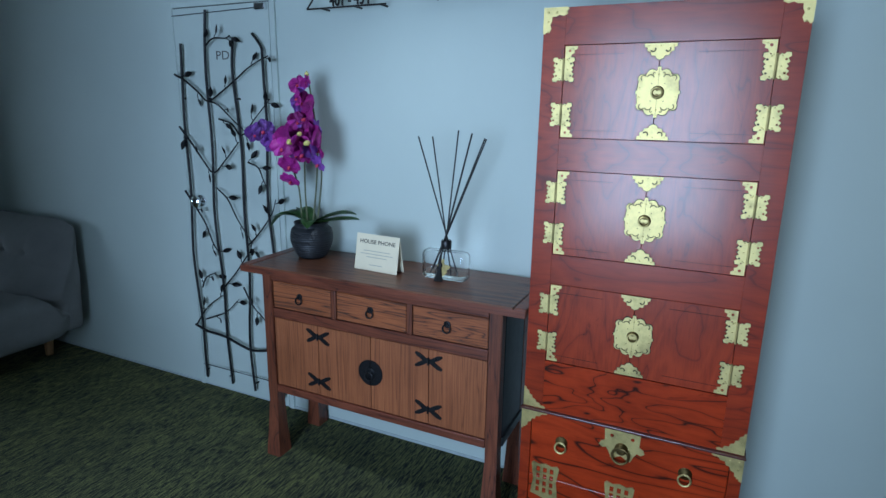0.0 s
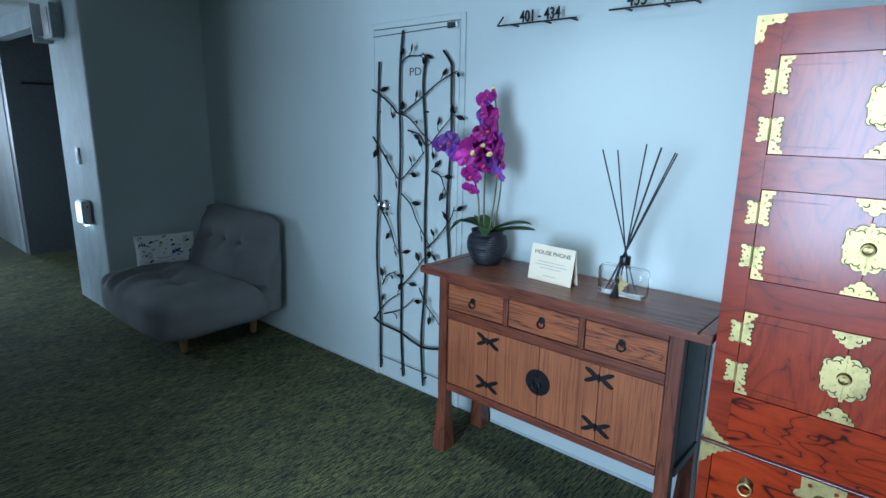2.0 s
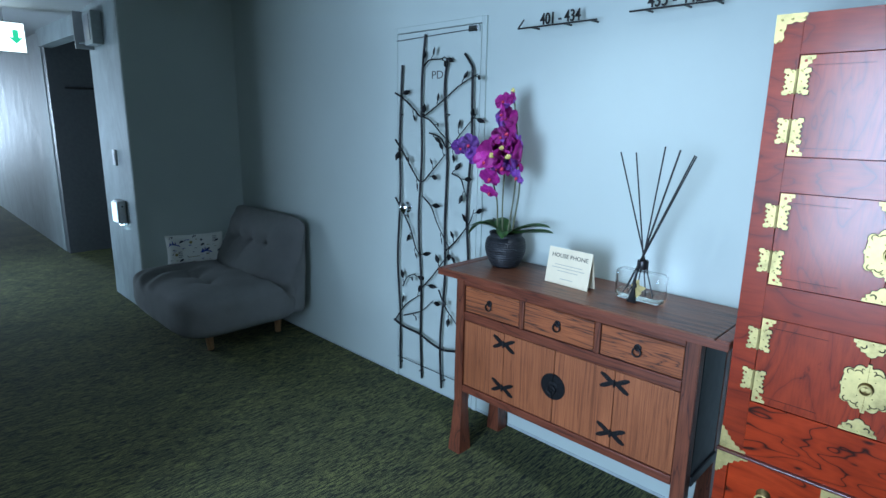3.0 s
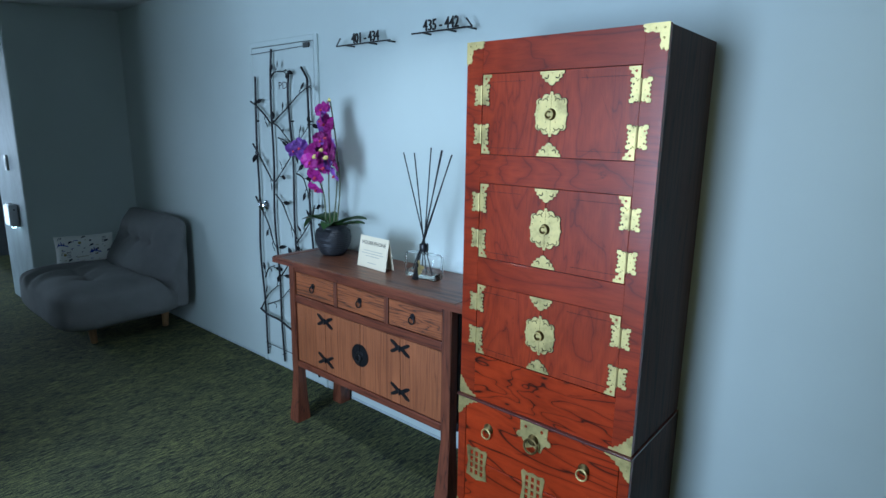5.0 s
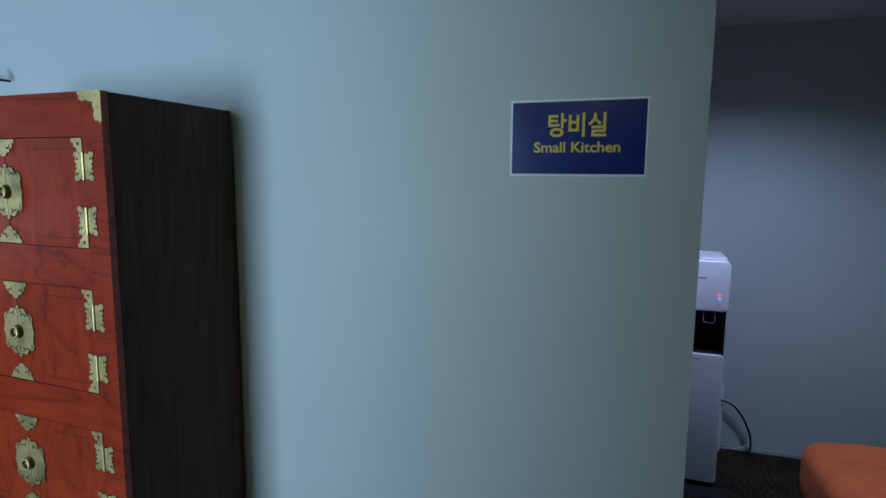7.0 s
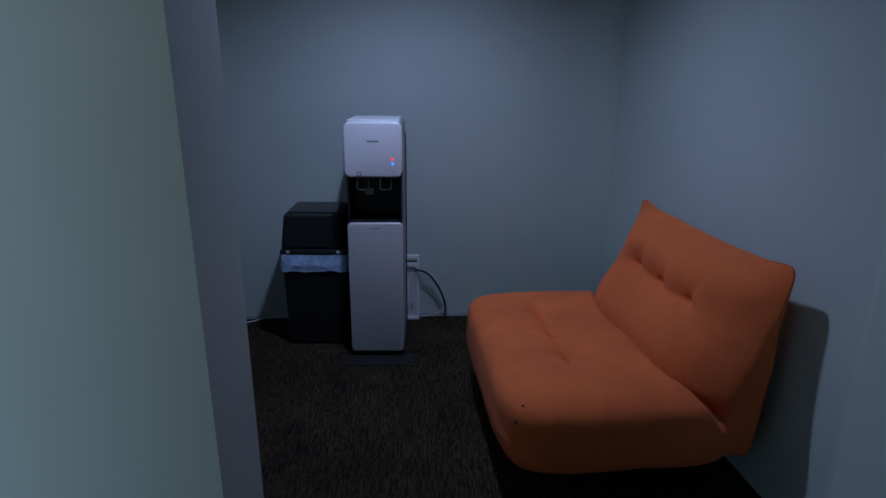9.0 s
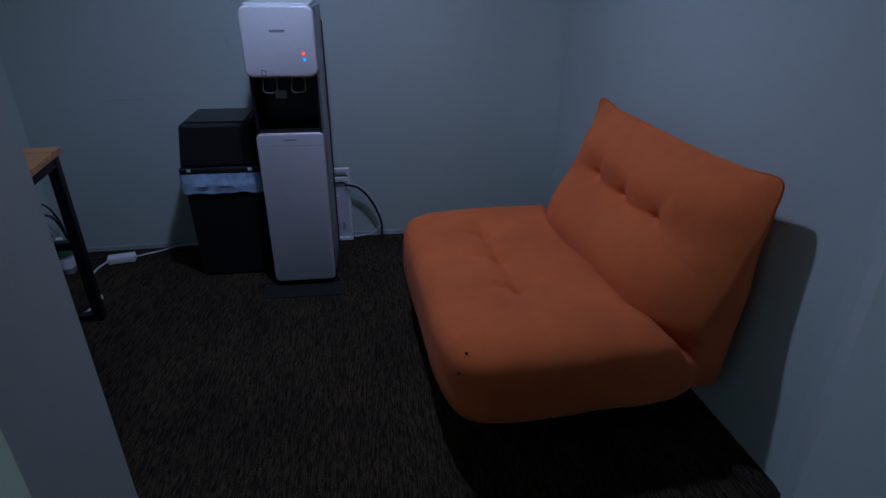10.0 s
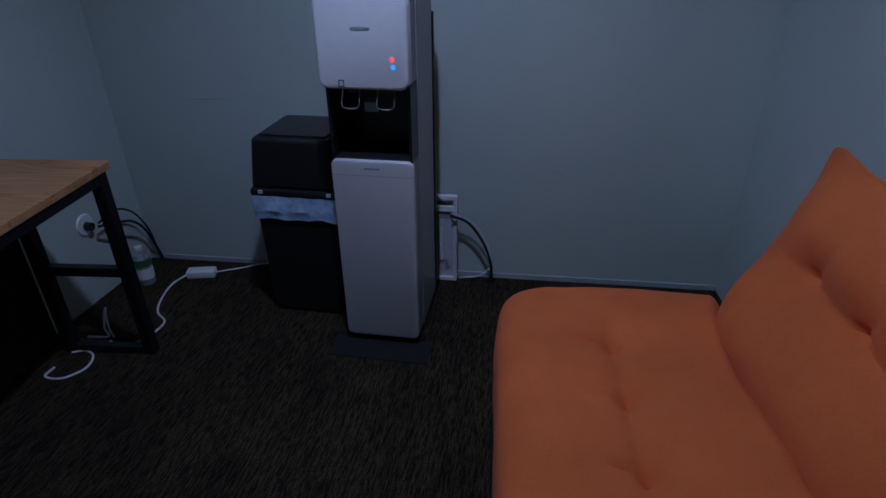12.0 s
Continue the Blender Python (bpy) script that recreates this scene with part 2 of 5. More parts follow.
M_BLACK = plain("black_plastic", (0.010, 0.010, 0.012), 0.35)
M_BLACK_MATT = plain("black_matt_plastic", (0.006, 0.006, 0.0065), 0.6)
M_RUBBER = plain("black_ribbed_rubber", (0.009, 0.008, 0.008), 0.97, 0, 0.3, 200, 0.5)
M_WHITE = plain("white_plastic", (0.76, 0.76, 0.77), 0.35, 0, 0.02)
M_OFFWHITE = plain("pale_grey_metal", (0.64, 0.64, 0.66), 0.42, 0.1, 0.03, 8)
M_SIDE = plain("grey_dispenser_side", (0.30, 0.31, 0.33), 0.34)
M_BLUE_SIGN = plain("blue_laminated_print", (0.006, 0.022, 0.13), 0.24, 0, 0.1, 8)
M_BLUE_SIGN.node_tree.nodes["Principled BSDF"].inputs["Specular IOR Level"].default_value = 0.25
M_YELLOW = plain("yellow_print", (0.62, 0.46, 0.03), 0.3, 0, 0.03)
M_BAG = plain("pale_bin_bag", (0.42, 0.58, 0.85), 0.3, 0, 0.3, 40, 0.6)
M_TABLE = wood("light_oak_laminate", (0.30, 0.13, 0.045), (0.50, 0.25, 0.10), (0.56, 0.30, 0.13), 0, 0.45, 14, 1.2)
M_STEEL = plain("black_table_steel", (0.012, 0.012, 0.014), 0.4, 0.3)
M_TRIM = plain("grey_trim_paint", (0.40, 0.45, 0.45), 0.5)
M_RED_LED = glow("red_light", (1.0, 0.08, 0.10), 1.2)
M_BLUE_LED = glow("blue_light", (0.03, 0.25, 1.0), 1.6)
M_BOX_LED = glow("cool_white_light", (0.6, 0.85, 1.0), 1.1)
M_BOX_SPOT = glow("bright_cool_light", (0.5, 0.8, 1.0), 14.0)
M_EXIT = glow("exit_sign_white", (0.75, 0.95, 1.0), 2.5)
M_EXIT_G = glow("exit_sign_green", (0.02, 0.45, 0.25), 1.0)
M_PILLOW = plain("ivory_pillow_cloth", (0.76, 0.75, 0.68), 0.9, 0, 0.08, 300, 0.5)
M_PILLOW_BLUE = plain("blue_pillow_print", (0.03, 0.06, 0.30), 0.9)
M_PILLOW_DARK = plain("navy_pillow_print", (0.02, 0.022, 0.035), 0.9)
M_PILLOW_TAN = plain("tan_pillow_print", (0.30, 0.25, 0.08), 0.9)
M_PANE = glass("window_glass", (1, 1, 1), 0.0, 1.45)


# ---- building helpers ----
def mesh_of(name, bm, material, smooth=False):
    me = bpy.data.meshes.new(name)
    bmesh.ops.recalc_face_normals(bm, faces=bm.faces[:])
    if smooth:
        for f in bm.faces:
            f.smooth = True
    bm.to_mesh(me)
    bm.free()
    me.materials.append(material)
    if smooth:
        me.set_sharp_from_angle(angle=radians(38))
    return me


def part(name, bm, material, parent, label="", smooth=False):
    ob = new(name, mesh_of(name, bm, material, smooth))
    ob.parent = parent
    if label:
        tagged(ob, label)
    return ob


def thing(name, m, label, category, group="", kind=""):
    ob = new(name)
    ob.empty_display_size = 0.1
    ob.matrix_world = m
    return tagged(ob, label, category, group, kind)


def solid(name, bm, material, label, category="", kind="", smooth=False):
    return tagged(new(name, mesh_of(name, bm, material, smooth)), label, category, "", kind)


def box(a, b, bevel=0.0, seg=2, bm=None):
    bm = bm or bmesh.new()
    vs = bmesh.ops.create_cube(bm, size=1)["verts"]
    for v in vs:
        v.co = Vector([a[i] + (v.co[i] + 0.5) * (b[i] - a[i]) for i in range(3)])
    if bevel:
        es = list({e for v in vs for e in v.link_edges})
        bmesh.ops.bevel(bm, geom=es, offset=bevel, segments=seg, profile=0.5, affect="EDGES")
    return bm


def prism(pts, z0, z1, bm=None):
    """A polygon in plan, drawn up from z0 to z1."""
    bm = bm or bmesh.new()
    lo = [bm.verts.new((x, y, z0)) for x, y in pts]
    hi = [bm.verts.new((x, y, z1)) for x, y in pts]
    bm.faces.new(lo[::-1])
    bm.faces.new(hi)
    for i in range(len(pts)):
        j = (i + 1) % len(pts)
        bm.faces.new((lo[i], lo[j], hi[j], hi[i]))
    return bm


def plate(outlines, y, thick, bm=None, at=(0, 0), flip=(1, 1)):
    """A flat plate in x and z with holes; its back lies at y, its face at y - thick."""
    tmp = bmesh.new()
    edges = []
    for loop in outlines:
        vs = [tmp.verts.new((at[0] + p[0] * flip[0], y - thick, at[1] + p[1] * flip[1])) for p in loop]
        edges += [tmp.edges.new((vs[i], vs[(i + 1) % len(vs)])) for i in range(len(vs))]
    bmesh.ops.triangle_fill(tmp, use_beauty=True, use_dissolve=False, edges=edges)
    out = bmesh.ops.extrude_face_region(tmp, geom=tmp.faces[:])
    for v in out["geom"]:
        if isinstance(v, bmesh.types.BMVert):
            v.co.y = y
    if bm is None:
        return tmp
    me = bpy.data.meshes.new("tmp")
    tmp.to_mesh(me)
    tmp.free()
    bm.from_mesh(me)
    bpy.data.meshes.remove(me)
    return bm


def ring_pts(r, n, cx=0.0, cz=0.0, rz=None):
    return [(cx + r * math.cos(2 * math.pi * i / n), cz + (rz or r) * math.sin(2 * math.pi * i / n)) for i in range(n)]


def tube(pts, radius, seg=8, bm=None, closed=False):
    """A round bar along points; radius is one number or one for each point."""
    bm = bm or bmesh.new()
    pts = [Vector(p) for p in pts]
    rs = radius if isinstance(radius, (list, tuple)) else [radius] * len(pts)
    up, rows = None, []
    for i, p in enumerate(pts):
        a = pts[i - 1] if i or closed else p
        b = pts[(i + 1) % len(pts)] if i + 1 < len(pts) or closed else p
        d = (b - a).normalized()
        if up is None:
            up = d.orthogonal().normalized()
        up = (up - d * up.dot(d)).normalized()
        side = d.cross(up)
        rows.append([bm.verts.new(p + (up * math.cos(k * 2 * math.pi / seg) + side * math.sin(k * 2 * math.pi / seg)) * rs[i]) for k in range(seg)])
    for i in range(len(rows) if closed else len(rows) - 1):
        r0, r1 = rows[i], rows[(i + 1) % len(rows)]
        for k in range(seg):
            bm.faces.new((r0[k], r0[(k + 1) % seg], r1[(k + 1) % seg], r1[k]))
    if not closed:
        bm.faces.new(rows[0][::-1])
        bm.faces.new(rows[-1])
    return bm


def bend(pts, n=6):
    """A smooth line (Catmull-Rom) through points."""
    p = [Vector(q) for q in pts]
    p = [p[0] * 2 - p[1]] + p + [p[-1] * 2 - p[-2]]
    out = []
    for i in range(1, len(p) - 2):
        for k in range(n):
            t = k / n
            out.append(0.5 * (2 * p[i] + (p[i + 1] - p[i - 1]) * t + (2 * p[i - 1] - 5 * p[i] + 4 * p[i + 1] - p[i + 2]) * t * t
                              + (3 * p[i] - p[i - 1] - 3 * p[i + 1] + p[i + 2]) * t ** 3))
    return out + [p[-2]]


def lathe(profile, seg=32, bm=None, at=(0, 0, 0)):
    bm = bm or bmesh.new()
    rows = []
    for r, z in profile:
        if r < 1e-5:
            rows.append([bm.verts.new((at[0], at[1], at[2] + z))])
        else:
            rows.append([bm.verts.new((at[0] + r * math.cos(2 * math.pi * k / seg), at[1] + r * math.sin(2 * math.pi * k / seg), at[2] + z)) for k in range(seg)])
    for a, b in zip(rows, rows[1:]):
        for k in range(seg):
            q = [a[k % len(a)], a[(k + 1) % len(a)], b[(k + 1) % len(b)], b[k % len(b)]]
            q = [v for i, v in enumerate(q) if v not in q[:i]]
            if len(q) > 2:
                bm.faces.new(q)
    return bm


def turned(bm, m):
    bmesh.ops.transform(bm, matrix=m, verts=bm.verts[:])
    return bm


def words(name, text, size, material, parent, m, depth=0.0006, width=None, spacing=1.0, align="CENTER", label="", bold=0.0):
    """Lettering in the built-in font, upright in x and z, facing -y."""
    cu = bpy.data.curves.new(name, "FONT")
    cu.body, cu.size, cu.extrude, cu.align_x, cu.align_y, cu.space_character = text, size, depth, align, "CENTER", spacing
    cu.resolution_u, cu.offset = 3, bold
    ob = bpy.data.objects.new(name, cu)
    scene.collection.objects.link(ob)
    bpy.context.view_layer.update()
    me = bpy.data.meshes.new_from_object(ob.evaluated_get(bpy.context.evaluated_depsgraph_get()))
    wide = ob.dimensions.x
    bpy.data.objects.remove(ob)
    if width and wide:
        me.transform(Matrix.Diagonal((width / wide, 1, 1, 1)))
    me.transform(m @ pose(0, 0, 0, 90))
    me.materials.clear()
    me.materials.append(material)
    out = new(name, me)
    out.parent = parent
    if label:
        tagged(out, label)
    return out


# ---- structure ----
LOBBY_H, KITCHEN_H, HALL_H = 2.32, 2.38, 2.30
K_LEFT, THICK, JAMB_L = 0.41, 0.22, 1.514
# the kitchen's back wall runs a little askew
BACK_A, BACK_B = (0.41, 2.15), (2.925, 2.262)
# place and size of the kitchen's fittings as one set
KITCHEN = pose(0.107, -0.080, 0, 0, 0, 0.5) @ Matrix.Scale(0.967, 4)


def back_y(x):
    """Where the kitchen's back wall stands at x."""
    return BACK_A[1] + (BACK_B[1] - BACK_A[1]) * (x - BACK_A[0]) / (BACK_B[0] - BACK_A[0])



solid("floor", prism([(-18.2, -4.8), (5.2, -4.8), (5.2, 0.12), (0.2, 0.12), (0.2, 2.6), (-18.2, 2.6)], -0.06, 0.0), M_CARPET,
      "olive and black streaked low-pile carpet floor", kind="structure")
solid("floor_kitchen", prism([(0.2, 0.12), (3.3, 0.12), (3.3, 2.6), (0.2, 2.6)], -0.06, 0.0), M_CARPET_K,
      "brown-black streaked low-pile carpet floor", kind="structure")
# lobby wall, with the kitchen's opening at its end
solid("wall_lobby", prism([(-4.08, 0), (JAMB_L, 0), (JAMB_L, THICK), (-4.08, THICK)], 0, LOBBY_H), M_WALL,
      "pale grey-green painted lobby wall", kind="structure")
solid("wall_lobby_end", prism([(2.88, 0), (5.0, 0), (5.0, 0.44), (3.06, 0.44), (3.055, 0.40), (2.88, THICK - 0.01)], 0, LOBBY_H), M_WALL,
      "pale grey-green painted wall beside the kitchen opening", kind="structure")
# the pier behind the armchair
solid("wall_pier", prism([(-4.40, -0.676), (-4.08, 0), (-4.08, THICK), (-5.14, THICK), (-5.14, -0.66), (-4.45, -0.676)], 0, LOBBY_H), M_WALL,
      "grey-green painted pier beside the armchair", kind="structure")
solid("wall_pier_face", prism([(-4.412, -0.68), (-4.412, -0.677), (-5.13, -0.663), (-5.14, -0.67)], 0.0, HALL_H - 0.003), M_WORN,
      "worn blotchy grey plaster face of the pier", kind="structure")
solid("wall_alcove", prism([(-5.14, 1.2), (-7.0, 1.2), (-7.0, 1.35), (-5.14, 1.35)], 0, HALL_H), M_ALCOVE, "dark back wall of the corridor alcove", kind="structure")
solid("wall_alcove_right", prism([(-5.14, THICK), (-5.0, THICK), (-5.0, 1.35), (-5.14, 1.35)], 0, HALL_H), M_ALCOVE, "dark side wall of the alcove", kind="structure")
solid("wall_alcove_left", prism([(-7.0, -0.585), (-7.0, 1.2), (-7.14, 1.2), (-7.14, -0.585)], 0, HALL_H), M_ALCOVE, "dark grey side wall of the alcove", kind="structure")
# lintel in the pier's darker mottled grey instead of the lobby paint
solid("lintel_alcove", box((-7.0, -0.64, 2.14), (-5.14, -0.52, HALL_H)), M_WORN, "mottled grey lintel above the dark alcove", kind="structure")
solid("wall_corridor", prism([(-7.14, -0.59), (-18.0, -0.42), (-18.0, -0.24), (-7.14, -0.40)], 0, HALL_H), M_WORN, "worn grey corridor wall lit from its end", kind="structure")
solid("wall_corridor_end", prism([(-18.0, -2.7), (-18.15, -2.7), (-18.15, 0.0), (-18.0, 0.0)], 0, 0.5), M_WALL, "plain wall below the corridor window", kind="structure")
solid("wall_corridor_end_top", prism([(-18.0, -2.7), (-18.15, -2.7), (-18.15, 0.0), (-18.0, 0.0)], 2.25, HALL_H), M_WALL, "plain wall above the corridor window", kind="structure")
solid("wall_corridor_end_side", prism([(-18.0, -2.7), (-18.15, -2.7), (-18.15, -2.5), (-18.0, -2.5)], 0.5, 2.25), M_WALL, "plain wall beside the corridor window", kind="structure")
# kitchen
solid("wall_kitchen_back", prism([(K_LEFT - 0.15, back_y(K_LEFT - 0.15)), (3.2, back_y(3.2)), (3.2, 2.46), (K_LEFT - 0.15, 2.46)], 0, KITCHEN_H), M_WALL,
      "grey-green painted kitchen back wall with faint scuffs", kind="structure")
scuffed = bpy.data.objects["wall_kitchen_back"]
for x0, z0, x1, z1, r in ((0.75, 0.741, 0.94, 0.747, 0.0016), (0.78, 0.730, 0.86, 0.735, 0.0010), (1.345, 0.95, 1.337, 1.02, 0.0014), (2.20, 0.50, 2.26, 0.48, 0.0010)):
    part("scuff", tube([(x0, back_y(x0) - 0.0002, z0), ((x0 + x1) / 2, back_y((x0 + x1) / 2) - 0.0004, (z0 + z1) / 2 + 0.002), (x1, back_y(x1) - 0.0002, z1)], [r * 0.4, r, r * 0.3], 6), M_SIDE, scuffed)
solid("wall_kitchen_left", prism([(K_LEFT, THICK), BACK_A, (K_LEFT - 0.15, back_y(K_LEFT - 0.15)), (K_LEFT - 0.15, THICK)], 0, KITCHEN_H), M_WALL,
      "grey-green painted kitchen side wall", kind="structure")
solid("wall_kitchen_right", prism([(3.06, 0.44), BACK_B, (3.2, back_y(3.2)), (3.2, 0.44)], 0, KITCHEN_H), M_WALL,
      "grey-green painted kitchen wall behind the orange chair", kind="structure")
solid("ceiling_lobby", box((-4.4, -4.8, LOBBY_H), (5.2, THICK, LOBBY_H + 0.06)), M_CEIL, "plain painted lobby ceiling", kind="structure")
solid("ceiling_corridor", box((-18.15, -2.8, HALL_H), (-4.4, 1.35, HALL_H + 0.08)), M_CEIL, "plain painted corridor ceiling", kind="structure")
solid("ceiling_kitchen", box((K_LEFT - 0.15, THICK, KITCHEN_H), (3.2, 2.46, KITCHEN_H + 0.06)), M_CEIL, "plain painted kitchen ceiling", kind="structure")
# unseen lobby side behind the walk; deep window bay added to narrow the daylight
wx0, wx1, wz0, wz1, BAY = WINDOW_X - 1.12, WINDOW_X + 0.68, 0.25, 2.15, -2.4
# the corridor pieces leave an opening for the added fill window
for nm, a, b in (("unseen_bay_left", (-6.0, BAY - 0.15, 0), (wx0, BAY, LOBBY_H)), ("wall_corridor_far", (-18.0, BAY - 0.15, 0), (-7.2, BAY, LOBBY_H)),
                 ("wall_corridor_below", (-7.2, BAY - 0.15, 0), (-6.0, BAY, 0.6)), ("wall_corridor_above", (-7.2, BAY - 0.15, 2.0), (-6.0, BAY, LOBBY_H)), ("unseen_bay_right", (wx1, BAY - 0.15, 0), (5.0, BAY, LOBBY_H)),
                 ("unseen_bay_side_left", (wx0 - 0.15, WINDOW_Y - 0.2, 0), (wx0, BAY - 0.15, LOBBY_H)),
                 ("unseen_bay_side_right", (wx1, WINDOW_Y - 0.2, 0), (wx1 + 0.15, BAY - 0.15, LOBBY_H)),
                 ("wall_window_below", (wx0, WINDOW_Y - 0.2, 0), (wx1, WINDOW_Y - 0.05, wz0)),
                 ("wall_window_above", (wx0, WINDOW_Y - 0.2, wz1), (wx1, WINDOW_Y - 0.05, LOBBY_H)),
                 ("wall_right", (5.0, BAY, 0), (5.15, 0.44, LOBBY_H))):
    solid(nm, box(a, b), M_WALL_UNSEEN, "unseen dark grey wall that limits the lobby light", kind="structure")
win = tagged(new("window_1", mesh_of("window_1", box((wx0, WINDOW_Y - 0.16, wz0), (wx1, WINDOW_Y - 0.15, wz1)), M_PANE)), "wide lobby window pane", "", "", "structure")
win.visible_shadow = False
# pane of the added corridor window, never in view
fill_win = tagged(new("added_window", mesh_of("added_window", box((-7.2, BAY - 0.14, 0.6), (-6.0, BAY - 0.13, 2.0)), M_PANE)), "unseen window pane added for the corridor fill light", "", "", "structure")
fill_win.visible_shadow = False
solid("baseboard", box((-4.05, -0.004, 0.0), (JAMB_L, 0.0, 0.012)), M_TRIM, "thin grey trim strip at the wall's foot", kind="structure")
solid("baseboard_kitchen", prism([(K_LEFT, BACK_A[1] - 0.006), (2.92, back_y(2.92) - 0.006), (2.92, back_y(2.92)), BACK_A], 0.0, 0.022), M_TRIM, "thin pale trim strip at the kitchen wall's foot", kind="structure")


# ---- lounge chairs ----
def pillow_box(size, power, cuts):
    """A soft block, centred, subdivided: a cube pushed towards a superellipsoid."""
    bm = bmesh.new()
    bmesh.ops.create_cube(bm, size=2)
    bmesh.ops.subdivide_edges(bm, edges=bm.edges[:], cuts=cuts, use_grid_fill=True)
    for v in bm.verts:
        n = sum(abs(c) ** power for c in v.co) ** (1 / power)
        v.co = Vector([c / n * s for c, s in zip(v.co, size)])
    return bm


def dimple(co, spots, radius, depth):
    return sum(depth * math.exp(-((co[0] - u) ** 2 + (co[1] - w) ** 2) / radius ** 2) for u, w in spots)


def lounge_chair(m, label, cloth, group, rumple=0.0, ears=1.0):
    """Width along x (0.98 m), wall at y = 0, front towards -y."""
    root = thing("lounge_chair", m, label, "armchair", group)
    # seat: a deep cushion with three stitched dimples and folds running to the front
    bm = pillow_box((0.512, 0.392, 0.146), 6.5, 66)
    spots = [(-0.19, -0.115), (0.0, -0.115), (0.19, -0.115)]
    for v in bm.verts:
        x, y, z = v.co
        if z > 0:
            d = dimple((x, y), spots, 0.018, 0.024) + dimple((x, y), spots, 0.085, 0.026)
            d += 0.012 * math.exp(-((y + 0.115) / 0.020) ** 2) * math.exp(-(x / 0.27) ** 6)
            fall = max(0.0, min(1.0, (y - 0.125 - 0.10 * (abs(x) / 0.5) ** 3 - 0.006 * math.sin(14 * x)) / 0.075))
            d += 0.075 * fall * fall * (3 - 2 * fall)
            puff = 0.034 * (1 - (x / 0.52) ** 4) * (1 - (y / 0.40) ** 4)
            wr = sum(0.012 * math.exp(-((x - u - 0.10 * (y - w) - 0.012 * math.sin(40 * (y - w))) / 0.008) ** 2) * math.exp(-((y - w + 0.045) / 0.045) ** 2) for u, w in spots)
            wr += sum(0.005 * math.exp(-((x - u + 0.25 * (y - w)) / 0.010) ** 2) * math.exp(-((y - w - 0.04) / 0.05) ** 2) for u, w in spots)
            folds = 0.004 * math.sin(x * 46 + 9 * y) * math.exp(-((y - 0.22) / 0.07) ** 2)
            ridge = rumple * math.sin(x * 34 + 6 * y) * math.exp(-((x + 0.24) / 0.2) ** 2) * max(0.0, min(1.0, (0.05 - y) / 0.2))
            z += puff - d - wr + ridge + folds
        else:
            z *= 0.90
        low = max(0.0, -z / 0.146)
        x *= 1.0 - 0.08 * low ** 2
        y = y * (1.0 - 0.08 * low ** 2)
        v.co = Vector((x, y - 0.480, z + 0.284)) + noise.noise_vector((x * 5, y * 5, z * 5)) * 0.006 + noise.noise_vector((x * 15, y * 15, z * 15)) * 0.0022
    part("seat", bm, cloth, root, smooth=True)
    part("seat_base", box((-0.40, -0.76, 0.160), (0.40, -0.10, 0.25), 0.03, 3), cloth, root)
    # back: a wedge before the wall, thin along its top, with pinched corners
    bm = pillow_box((0.488, 1.0, 0.325), 20.0, 66)
    spots = [(-0.20, 0.125), (0.0, 0.125), (0.20, 0.125)]
    for v in bm.verts:
        x, y, z = v.co
        h = min(1.0, max(0.0, (z + 0.325) / 0.65))
        rear, front = -0.062 + 0.012 * h, -0.395 + 0.325 * h ** 1.12
        t = (y + 1) / 2
        swell = 0.046 * (1 - (x / 0.494) ** 4) * (1 - (2 * h - 1) ** 4) * (1 - t)
        span = math.exp(-(x / 0.27) ** 6)
        d = dimple((x, z), spots, 0.018, 0.018) + dimple((x, z), spots, 0.075, 0.022)
        d += (0.014 * math.exp(-((z - 0.125) / 0.035) ** 2) + 0.009 * math.exp(-((z - 0.125) / 0.009) ** 2)) * span
        flat = max(0.0, 1 - (x / 0.494) ** 4)
        d += 0.070 / (1 + math.exp((z + 0.125) / 0.012)) - 0.016 * math.exp(-((z + 0.03) / 0.05) ** 2) * flat
        wr = 0.007 * sum(math.exp(-((x - u - 0.5 * (z - w)) / 0.008) ** 2 - ((z - w - 0.03) / 0.06) ** 2) for u, w in spots)
        wr += 0.005 * sum(math.exp(-((x - u + 0.3 * (z - w)) / 0.009) ** 2 - ((z - w + 0.05) / 0.06) ** 2) for u, w in spots)
        wr += 0.005 * math.exp(-((z - 0.125 + 0.25 * (abs(x) - 0.2)) / 0.007) ** 2) * math.exp(-((abs(x) - 0.33) / 0.10) ** 2)
        swell += (0.026 * math.exp(-((z - 0.235) / 0.07) ** 2) + 0.022 * math.exp(-((z - 0.030) / 0.06) ** 2)) * max(0.0, 1 - (abs(x) / 0.488) ** 3.5) * (1 - t)
        side = max(0.0, abs(x) / 0.488 - 0.40) / 0.60
        yy = front + (rear - front) * t - swell + (d + wr + 0.80 * (0.35 + 0.65 * h) * (rear - front) * side ** 2.2) * (1 - t)
        x *= 1 - 0.10 * max(0.0, 0.40 - h)
        ear = max(0.0, h - 0.62) / 0.38 * max(0.0, abs(x) - 0.28) / 0.194
        x += math.copysign(0.012 * ear ** 2, x) * ears
        z += ears * 0.026 * ear ** 2.6 - 0.016 * max(0.0, h - 0.6) * (1 - abs(x) / 0.48) - (1 - ears) * 0.03 * ear ** 2
        v.co = Vector((x, yy, z + 0.510)) + noise.noise_vector((x * 5, y, z * 5 + 3)) * 0.007 + noise.noise_vector((x * 15, y, z * 15 + 3)) * 0.0025
    sunk = [min((v.co.copy() for v in bm.verts if v.co.y < -0.12), key=lambda c, u=u, w=w: (c.x - u) ** 2 + (c.z - w - 0.510) ** 2) for u, w in spots]
    part("backrest", bm, cloth, root, smooth=True)
